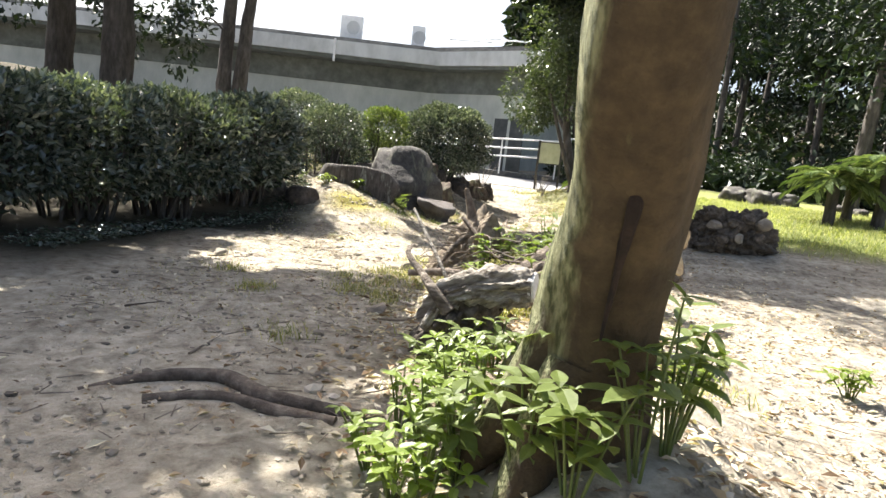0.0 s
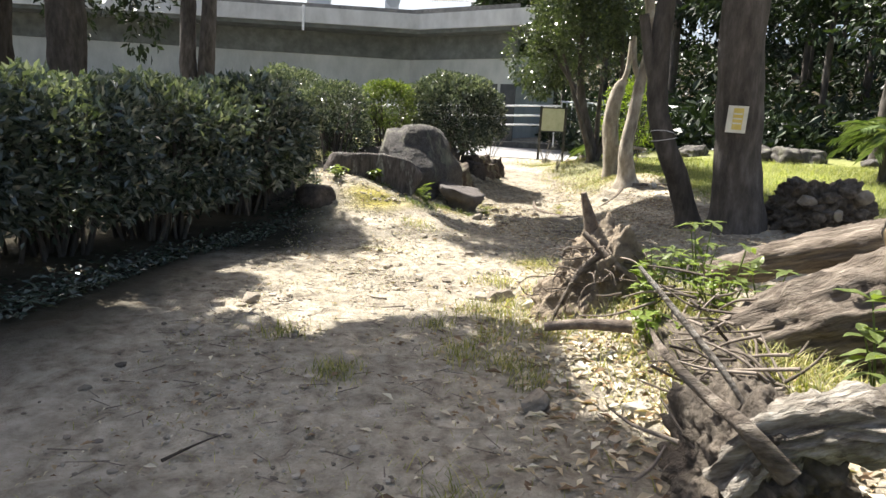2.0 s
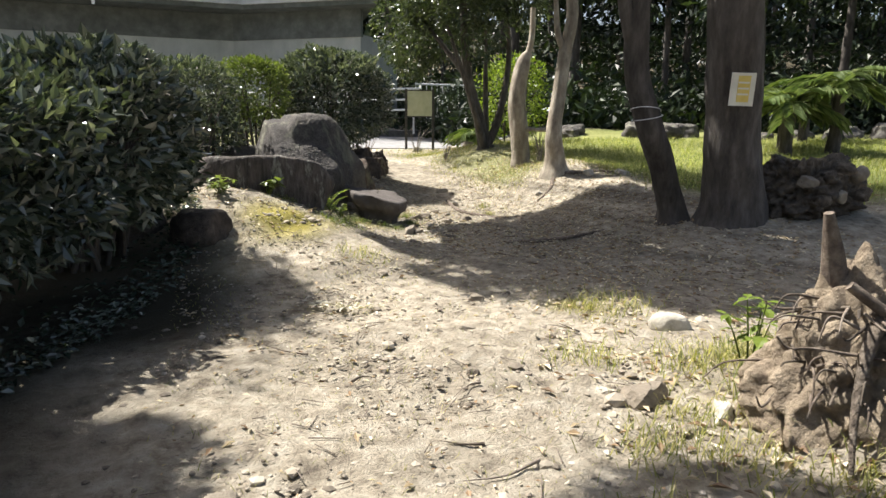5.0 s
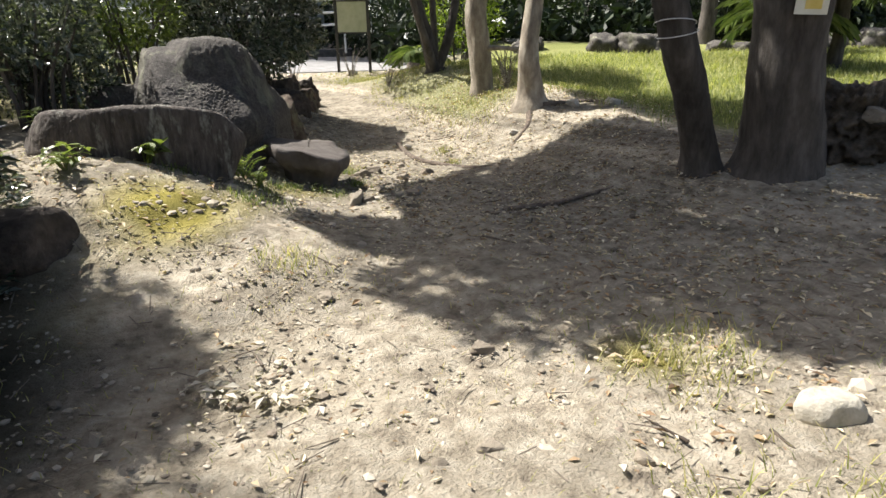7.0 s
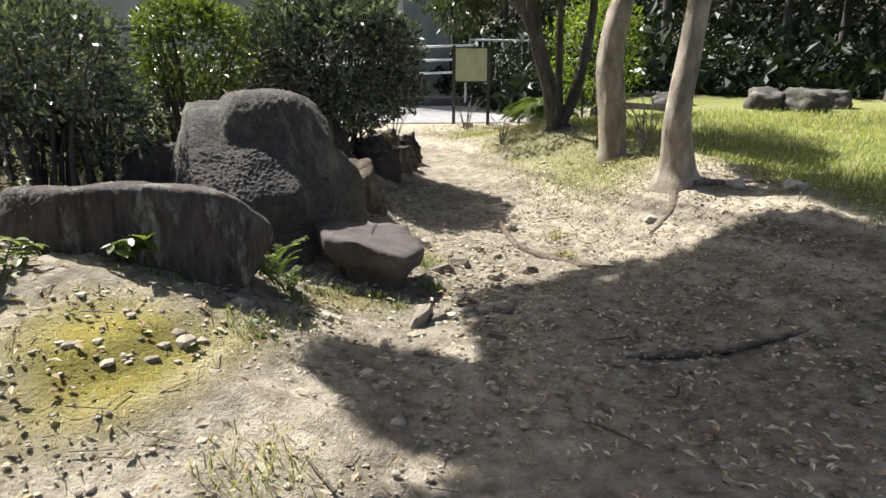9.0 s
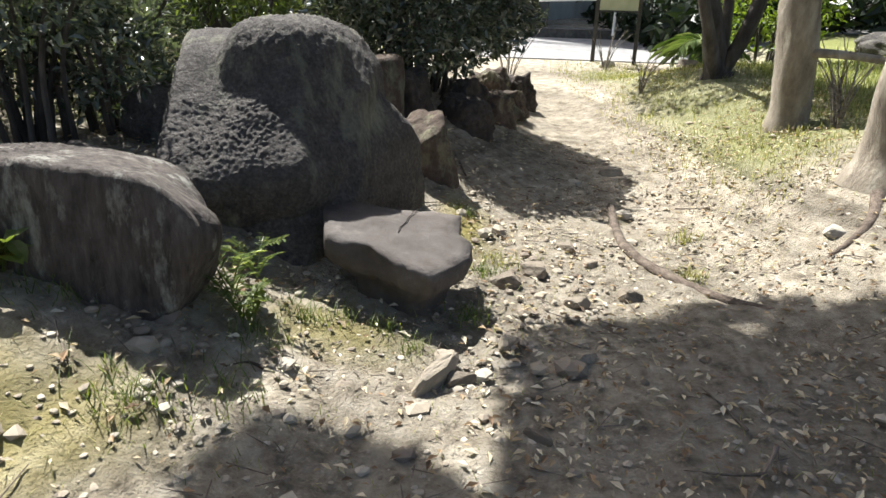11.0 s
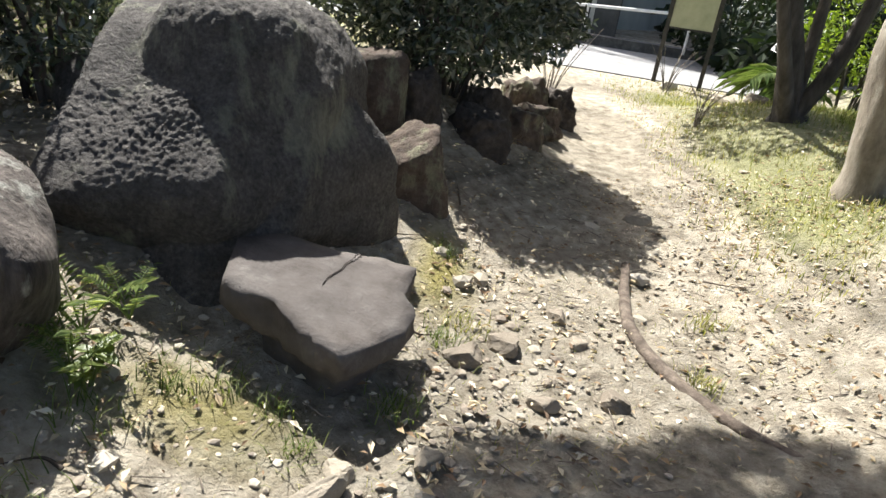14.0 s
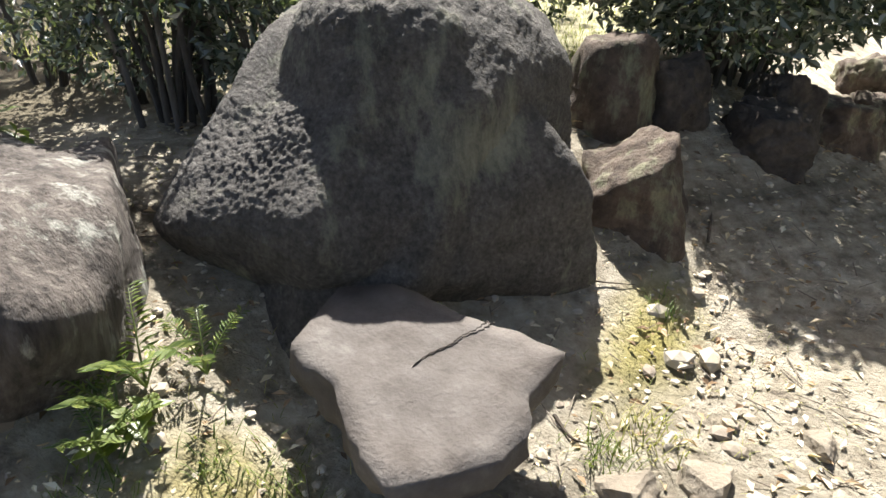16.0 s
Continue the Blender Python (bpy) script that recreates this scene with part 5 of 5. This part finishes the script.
surface_root("bare root running beside the dirt path", [(1.4, 14.15, 0.03, 0.03), (1.33, 13.7, 0.01, 0.035), (1.32, 13.35, 0.01, 0.035), (1.42, 12.98, 0.01, 0.035), (1.66, 12.62, 0.005, 0.03), (2.0, 12.3, -0.01, 0.02)], 4)
surface_root("pale root spreading from the smooth tree", [(2.85, 13.2, 0.0, 0.045), (2.65, 12.95, -0.005, 0.03), (2.35, 12.8, -0.01, 0.02)], 5)
surface_root("pale root of the smooth tree crossing the earth", [(3.05, 13.2, 0.0, 0.045), (3.4, 12.95, 0.0, 0.035), (3.9, 12.8, -0.01, 0.02)], 6)
surface_root("dark root in the shade of the trees", [(1.0, 10.9, -0.01, 0.02), (1.5, 10.8, 0.005, 0.025), (2.2, 10.75, 0.0, 0.02)], 7)


def bare_shrub(x, y, h, n, seed):
    r = np.random.default_rng(seed)
    ob = thing("bare_shrub", x, y, gz(x, y), "thin bare pale-twigged shrub beside the path", "shrub", "bare shrubs")
    for k in range(n):
        a, q = r.uniform(0, 6.28), r.uniform(0.2, 0.7) * h
        build("twig", tube([(0.02 * math.cos(a), 0.02 * math.sin(a), -0.03, 0.009), (q * 0.4 * math.cos(a), q * 0.4 * math.sin(a), h * 0.5, 0.006), (q * math.cos(a + 0.3), q * math.sin(a + 0.3), h * r.uniform(0.8, 1.1), 0.003)], 5, 8, 0.2, 0, k), WOOD_PALE, ob)


for k, (x, y, h) in enumerate([(0.95, 18.2, 0.9), (3.0, 21.0, 0.7), (3.6, 15.0, 0.7), (3.35, 14.6, 0.6), (2.6, 17.6, 0.5)]):
    bare_shrub(x, y, h, 9, 600 + k)


# ---- notice on the thick tree ----
def notice():
    ob = thing("notice", 3.03, 9.625, 2.15, "weathered paper notice with a yellow print tied to the trunk", "notice")
    ob.rotation_euler = (radians(3), radians(2), math.atan2(-0.13, 0.2))
    build("sheet", [box(-0.12, 0.12, -0.004, 0.004, -0.17, 0.17)], NOTICE_PAPER, ob, smooth=False)
    build("print", [box(-0.05, 0.07, -0.009, -0.0045, -0.13, 0.14)], NOTICE_INK, ob, "faded yellow print", smooth=False)
    for z in (-0.06, 0.0, 0.06):
        build("print_bar", [box(-0.045, 0.06, -0.0125, -0.0095, z, z + 0.018)], NOTICE_PAPER, ob, smooth=False)


notice()


# ---- small plants ----
def seedling(x, y, h, n, size, seed, mat=None, label="broad-leaved seedling with bright green leaves", group="seedlings", spreadr=0.16, z=None):
    g = gz(x, y) if z is None else z
    r = np.random.default_rng(seed)
    ob = thing("seedling", x, y, g, label, "plant", group)
    for k in range(n):
        a, q = r.uniform(0, 6.28), r.uniform(0.3, 1.0) * spreadr
        e = (math.cos(a) * q, math.sin(a) * q, h * r.uniform(0.6, 1.0))
        build("stem", tube([(e[0] * 0.15, e[1] * 0.15, -0.02, 0.006), (e[0] * 0.6, e[1] * 0.6, e[2] * 0.6, 0.005), (*e, 0.003)], 5, 6), LEAF_PLANT, ob)
        c = []
        for j, u in enumerate((0.55, 0.75, 1.0)):
            m = 2 if j < 2 else 4
            b = r.uniform(0, 6.28) + np.arange(m) * 2 * math.pi / m
            p = np.tile(np.array([e[0] * u, e[1] * u, e[2] * u]), (m, 1))
            c.append((p, np.column_stack([np.cos(b), np.sin(b), np.full(m, 0.25 - 0.4 * (1 - u))])))
        for base, way in zip(np.concatenate([i[0] for i in c]), np.concatenate([i[1] for i in c])):
            blade = new("leaf", leaf_mesh(mat or LEAF_PLANT, int(r.integers(0, 8))))
            blade.parent = ob
            blade.matrix_basis = Matrix.LocRotScale(base, (Vector(way) + Vector(r.normal(0, 0.28, 3))).to_track_quat("Y", "Z"), Vector((1, 1, 1)) * size * r.uniform(0.65, 1.25))
    return ob


def broad_leaves(p, d, size, seed):
    """Larger leaves with a midrib fold and an arched blade."""
    r = np.random.default_rng(seed)
    out = []
    for a, b in zip(p, d):
        b = b / np.linalg.norm(b)
        s = np.cross(b, (0, 0, 1.0))
        s /= np.linalg.norm(s) + 1e-9
        up = np.cross(s, b)
        l = size * r.uniform(0.65, 1.25)
        v = []
        for u, w in ((0, 0.02), (0.2, 0.36), (0.45, 0.54), (0.7, 0.4), (0.88, 0.17), (1.0, 0.01)):
            m = a + b * l * u - up * l * 0.32 * u * u
            v += [m + s * w * l * 0.5 + up * l * 0.06 * w * 2, m, m - s * w * l * 0.5 + up * l * 0.06 * w * 2]
        f = [(3 * i + j, 3 * i + j + 1, 3 * i + j + 4, 3 * i + j + 3) for i in range(5) for j in range(2)]
        out.append((np.array(v), np.array(f)))
    return out


LEAF_MESHES = {}


def leaf_mesh(mat, k):
    """One of eight leaf blades, shared by the leaves of all plants."""
    if (mat.name, k) not in LEAF_MESHES:
        v, f = broad_leaves(np.zeros((1, 3)), np.array([[0, 1.0, 0]]), 1.0, k)[0]
        v[:, 2] += 0.03 * np.sin(v[:, 1] * 9 + k)
        me = bpy.data.meshes.new("leaf")
        me.from_pydata(v.tolist(), [], f.tolist())
        me.materials.append(mat)
        LEAF_MESHES[(mat.name, k)] = me
    return LEAF_MESHES[(mat.name, k)]


for k, (x, y, h) in enumerate([(0.3, 1.62, 0.42), (0.42, 1.5, 0.4), (0.62, 1.55, 0.5), (0.75, 1.7, 0.45), (0.1, 1.75, 0.35), (0.82, 1.85, 0.4), (0.15, 3.0, 0.3), (0.3, 2.85, 0.28), (0.45, 2.75, 0.25), (0.02, 2.95, 0.2), (0.85, 3.6, 0.5), (0.95, 3.75, 0.5), (0.75, 3.75, 0.5), (1.05, 4.0, 0.45), (0.6, 3.4, 0.45), (0.9, 5.3, 0.5), (1.0, 5.9, 0.6), (0.55, 5.6, 0.4), (0.95, 4.95, 0.4)]):
    seedling(x, y, h * (1.15 if y < 1.9 else 0.85 if y < 3.2 else 1.0), 5, 0.1 if y < 1.9 else 0.08 if y < 3.2 else 0.1, 400 + k)
for k, (x, y, h) in enumerate([(0.0, 1.9, 0.45), (-0.05, 2.1, 0.4), (0.08, 2.25, 0.45), (-0.1, 1.75, 0.3), (0.1, 2.5, 0.4), (0.05, 2.75, 0.35), (0.3, 6.6, 0.4), (0.35, 5.2, 0.4), (-0.2, 1.95, 0.3), (-0.12, 2.3, 0.35), (0.2, 2.2, 0.4), (0.0, 1.6, 0.25), (2.6, 3.6, 0.2), (0.95, 2.2, 0.3), (0.5, 5.9, 0.3), (0.75, 5.1, 0.3), (0.85, 5.7, 0.35), (0.3, 4.9, 0.25), (0.6, 6.4, 0.3)]):
    seedling(x, y, h * (0.8 if y < 3 else 1.0), 7, 0.062 if y < 3 else 0.075, 440 + k, LEAF_BRIGHT, "pale yellow-green seedling in the sun", "young plants", 0.14)


for k, (x, y, h) in enumerate([(-2.9, 11.3, 0.35), (-3.0, 11.7, 0.4), (-2.7, 11.1, 0.25), (-2.2, 11.2, 0.15), (-1.7, 11.55, 0.18), (-2.4, 12.3, 0.3)]):
    seedling(x, y, h, 6, 0.1, 470 + k, None, "low leafy plant at the hedge's foot", "hedge-foot plants", 0.2)


def fern(x, y, h, seed, n=6):
    g = gz(x, y) + 0.02
    r = np.random.default_rng(seed)
    ob = thing("fern", x, y, g, "green fern growing between the boulders", "fern", "ferns")
    for k in range(n):
        a = r.uniform(0, 6.28)
        pts = np.array([(math.cos(a) * h * u * 0.7, math.sin(a) * h * u * 0.7, h * (u * 1.3 - 0.6 * u * u), 0.004 * (1.2 - u)) for u in (0, 0.33, 0.66, 1.0)])
        c = curve(pts, 18)
        t = np.gradient(c[:, :3], axis=0)
        s = np.cross(t, (0, 0, 1.0))
        s /= np.linalg.norm(s, axis=1)[:, None] + 1e-9
        t /= np.linalg.norm(t, axis=1)[:, None] + 1e-9
        p = np.concatenate([c[4:, :3], c[4:, :3]])
        d = np.concatenate([s[4:] + t[4:] * 0.5, -s[4:] + t[4:] * 0.5])
        build("frond", tube(pts, 5, 8) + leaves(p, d, h * 0.17, 0.26, 0.2, seed + k, 0.9), LEAF_PLANT, ob, smooth=False)


for k, (x, y, h) in enumerate([(-0.93, 11.9, 0.3), (-0.97, 12.02, 0.36), (-0.86, 11.8, 0.2), (-0.9, 12.2, 0.24)]):
    fern(x, y, h, 500 + k, 5)
seedling(-0.82, 11.8, 0.16, 3, 0.085, 520, None, "pale leafy plant at the boulder's foot", "boulder plants")


# ---- grass, litter and pebbles ----
def blades(p, h, seed, width=0.05, lean=0.5):
    r = np.random.default_rng(seed)
    n = len(p)
    a = r.uniform(0, 6.28, n)
    d = np.column_stack([np.cos(a) * lean, np.sin(a) * lean, np.ones(n)]) * (h * r.uniform(0.5, 1.3, n))[:, None]
    s = np.column_stack([-np.sin(a), np.cos(a), np.zeros(n)]) * (h * width)
    mid = p + d * 0.55 + np.array([0, 0, 1.0]) * (h * 0.08)
    tip = p + d * np.array([1.25, 1.25, 0.9])
    v = np.stack([p - s, p + s, mid + s * 0.7, mid - s * 0.7, tip], 1).reshape(-1, 3)
    k = np.arange(n)[:, None] * 5
    return [(v, k + [0, 1, 2, 3])], [(v, k + [3, 2, 4])]


def grass(name, label, pts, h, mat, seed, **kw):
    pts = np.column_stack([pts, ground_z(pts[:, 0], pts[:, 1])])
    q, t = blades(pts, h, seed, **kw)
    v = q[0][0]
    build(name, [q[0], (v, t[0][1])], mat, label=label, category="grass", kind="stuff", smooth=False)


gr = np.random.default_rng(31)
n = 60000
x, y = gr.uniform(2.2, 13, n), gr.uniform(9.5, 21.5, n)
w = smoothstep(3.2, 4.3, x) * smoothstep(10.2, 12.2, y + 0.25 * (x - 3)) * (1 - smoothstep(18.5, 20, y + 0.35 * (x - 4)))
keep = gr.uniform(size=n) < w
grass("turf_grass", "bright sunlit rough grass", np.column_stack([x, y])[keep], 0.1, GRASS_GREEN, 1)
n = 16000
x, y = gr.uniform(1.8, 4.8, n), gr.uniform(13.0, 21.6, n)
keep = gr.uniform(size=n) < 0.8 * smoothstep(1.8, 2.6, x) * smoothstep(13, 14.2, y) * (0.35 + 0.65 * (np.sin(x * 3.1) * np.sin(y * 2.3) > -0.2))
grass("bank_grass", "short yellowing grass on the bank", np.column_stack([x, y])[keep], 0.07, GRASS_DRY, 2)
n = 14000
x, y = gr.uniform(-8, 0.5, n), gr.uniform(13.8, 21.5, n)
keep = gr.uniform(size=n) < (1 - smoothstep(-2.4, -1.4, x - 0.28 * (y - 12.3)))
grass("lawn_grass", "sunlit short grass behind the boulders", np.column_stack([x, y])[keep], 0.07, GRASS_GREEN, 3)
tufts = []
for cx, cy, r, m in [(-1.47, 4.82, 0.13, 150), (-0.75, 5.2, 0.2, 160), (-0.5, 5.0, 0.15, 120), (-0.35, 6.0, 0.25, 220), (-0.15, 5.6, 0.2, 180), (0.0, 3.0, 0.12, 200), (-0.05, 2.75, 0.12, 160), (0.4, 13.05, 0.12, 90), (-1.0, 10.0, 0.2, 120), (0.3, 8.0, 0.3, 200), (0.2, 7.0, 0.3, 200), (0.6, 8.2, 0.3, 160), (-0.3, 7.2, 0.2, 140), (0.5, 4.6, 0.3, 300), (0.7, 5.4, 0.3, 300), (0.4, 6.6, 0.3, 260), (1.2, 6.5, 0.4, 240), (1.7, 5.6, 0.4, 200), (1.6, 3.4, 0.3, 160), (-0.9, 3.6, 0.15, 80), (-1.9, 5.5, 0.15, 90), (1.75, 13.5, 0.08, 60), (-0.55, 5.5, 0.12, 100), (-0.62, 6.2, 0.16, 130), (-0.25, 6.35, 0.14, 100), (-0.9, 5.75, 0.1, 70), (-0.4, 4.75, 0.1, 80), (1.6, 12.9, 0.08, 60)]:
    tufts.append(np.column_stack([gr.normal(cx, r * 0.6, m), gr.normal(cy, r * 0.6, m)]))
greens = []
for cx, cy, r, m in [(-0.25, 12.05, 0.06, 90), (-0.1, 11.9, 0.07, 110), (0.18, 12.22, 0.09, 200), (-0.62, 12.0, 0.11, 170), (-1.05, 11.1, 0.13, 220), (-1.5, 11.55, 0.16, 220), (0.2, 13.75, 0.06, 90), (0.28, 12.85, 0.09, 170), (-0.78, 11.7, 0.1, 120), (-0.45, 12.1, 0.1, 80), (-0.8, 11.3, 0.18, 160)]:
    greens.append(np.column_stack([gr.normal(cx, r * 0.6, m), gr.normal(cy, r * 0.6, m)]))
grass("rock_tufts", "green grass tufts at the foot of the rocks", np.concatenate(greens)[::2], 0.075, GRASS_TUFT, 7, width=0.035, lean=0.7)
n = 5200
rx, ry = gr.normal(0.62, 0.28, n), gr.uniform(3.6, 7.0, n)
grass("ridge_grass", "long yellowing grass over the root pile", np.column_stack([rx, ry]), 0.13, GRASS_DRY, 6, width=0.03, lean=0.8)
grass("grass_tufts", "sparse grass tufts in the dry earth", np.concatenate(tufts), 0.085, GRASS_DRY, 4, width=0.035, lean=0.7)
n = 9000
x, y = gr.uniform(-2.6, 2.6, n), gr.uniform(3.5, 14.0, n)
grass("sparse_grass", "thin dry grass over the trodden earth", np.column_stack([x, y]), 0.03, GRASS_DRY, 5, width=0.06, lean=1.2)


def dead_leaves(name, pts, size, seed, mat=None):
    r = np.random.default_rng(seed)
    n = len(pts)
    a = r.uniform(0, 6.28, n)
    p = np.column_stack([pts, ground_z(pts[:, 0], pts[:, 1]) + r.uniform(0.008, 0.03, n)])
    d = np.column_stack([np.cos(a), np.sin(a), r.normal(0, 0.2, n)])
    build(name, leaves(p, d, size, 0.42, 0.35, seed, 0.85), mat or LITTER, label="scattered dry fallen leaves on the earth", category="leaf litter", kind="stuff", smooth=False)


lr = np.random.default_rng(41)
n = 11000
x, y = lr.uniform(-2.5, 4.2, n), lr.uniform(1.0, 16, n)
dens = 0.25 + 0.75 * smoothstep(-0.4, 0.8, x) + 0.5 * smoothstep(9.5, 11.5, y)
dens *= 0.4 + 0.6 * (np.sin(x * 2.7 + 1) * np.sin(y * 1.9) > -0.1)
dead_leaves("leaf_litter", np.column_stack([x, y])[lr.uniform(size=n) < dens], 0.05, 42)
n = 10500
x, y = lr.uniform(-2.6, 4.2, n), lr.uniform(1.5, 16, n)
dead_leaves("leaf_flecks", np.column_stack([x, y])[np.sin(x * 4.1 + 2 * np.sin(y)) + lr.uniform(-1, 1.4, n) > -0.3], 0.026, 45)
n = 3600
x, y = lr.uniform(2.0, 4.6, n), lr.uniform(11.5, 19, n)
dead_leaves("leaf_litter", np.column_stack([x, y])[lr.uniform(size=n) < 0.4 + 0.6 * (np.sin(x * 3) * np.sin(y * 2.2) > 0)], 0.045, 46)
n = 2200
dead_leaves("leaf_litter", np.column_stack([lr.normal(0.35, 0.55, n), lr.normal(4.2, 1.5, n)]), 0.075, 43)
n = 5000
x, y = lr.uniform(2, 16, n), lr.uniform(-1, 11, n)
dead_leaves("leaf_litter", np.column_stack([x, y]), 0.06, 44)


n = 80
u = lr.normal(0, 1, n)
dead_leaves("leaf_scraps", np.column_stack([-1.45 + 0.14 * u, 8.68 - 0.09 * u + lr.normal(0, 0.045, n)]), 0.06, 47, LITTER_PALE)
n = 320
dead_leaves("bleached_litter", np.column_stack([lr.normal(0.1, 0.28, n), lr.normal(4.75, 0.4, n)]), 0.065, 49, LITTER_PALE)
n = 1600
dead_leaves("leaf_litter", np.column_stack([lr.uniform(0.2, 3.4, n), lr.uniform(8.6, 12.4, n)]), 0.05, 48)
n = 1500
x, y, a, l = lr.uniform(-2.6, 3.4, n), lr.uniform(2.0, 15.5, n), lr.uniform(0, 6.28, n), lr.uniform(0.04, 0.16, n)
x2, y2 = x + np.cos(a) * l, y + np.sin(a) * l
twig = []
for k in range(n):
    twig += tube([(x[k], y[k], gz(x[k], y[k]) + 0.014, 0.0035), (x2[k], y2[k], gz(x2[k], y2[k]) + 0.02, 0.002)], 4, None, 0, 0, k, False)
build("twig_litter", twig, STICK, label="fine dry twigs scattered over the earth", category="twigs", kind="stuff")


# leaves added over bare earth to deepen the shade along the hedge
ir = np.random.default_rng(61)
n = 2600
iy = ir.uniform(5.5, 11.2, n)
edge = np.interp(iy, [5.5, 7.5, 9.0, 10.2, 11.2], [-3.6, -3.3, -2.75, -2.3, -2.5])
ix = edge - np.abs(ir.normal(0, 0.3, n))
build("ground_ivy", leaves(np.column_stack([ix, iy, ground_z(ix, iy) + ir.uniform(0.01, 0.07, n)]), ir.normal(size=(n, 3)) * np.array([1, 1, 0.3]), 0.06, 0.6, 0.3, 62, 0.8), LEAF_HEDGE, smooth=False, label="low leaves added to darken the hedge's shaded foot", category="creeper", kind="stuff")


def pebbles(n, xr, yr, size, seed, mat=PEBBLE, name="pebbles", label="small loose pebbles and crumbs of earth"):
    r = np.random.default_rng(seed)
    bm = bmesh.new()
    bmesh.ops.create_icosphere(bm, subdivisions=1, radius=1.0)
    v0 = np.array([v.co for v in bm.verts])
    f0 = np.array([[v.index for v in f.verts] for f in bm.faces])
    bm.free()
    x, y = r.uniform(*xr, n), r.uniform(*yr, n)
    s = size * r.lognormal(0, 0.45, n)
    c = np.column_stack([x, y, ground_z(x, y) + s * 0.05])
    v = v0[None] * (1 + r.normal(0, 0.14, (n, len(v0), 1))) * np.stack([s, s * r.uniform(0.6, 1, n), s * r.uniform(0.35, 0.65, n)], 1)[:, None]
    a = r.uniform(0, 6.28, n)[:, None]
    v = np.stack([v[..., 0] * np.cos(a) - v[..., 1] * np.sin(a), v[..., 0] * np.sin(a) + v[..., 1] * np.cos(a), v[..., 2]], -1) + c[:, None]
    f = f0[None] + (np.arange(n) * len(v0))[:, None, None]
    build(name, [(v.reshape(-1, 3), f.reshape(-1, 3))], mat, label=label, category=name.replace("_", " "), kind="stuff", smooth=False)


pebbles(15000, (-2.6, 3.2), (1.5, 16), 0.011, 51)
pebbles(320, (-1.6, 2.2), (10.5, 15.5), 0.02, 52)
pebbles(300, (-0.6, 1.8), (2.5, 8.0), 0.025, 53)
pebbles(120, (0.15, 1.7), (11.7, 14.2), 0.026, 54)
pebbles(50, (-1.8, 0.2), (10.6, 12.0), 0.03, 55)
pebbles(420, (-2.8, 0.1), (1.8, 9.5), 0.014, 56, CLOD, "earth_clods", "dark crumbling clods of trodden earth")
pebbles(260, (0.4, 3.2), (8.6, 12.2), 0.014, 57, CLOD, "earth_clods", "dark crumbling clods of trodden earth")
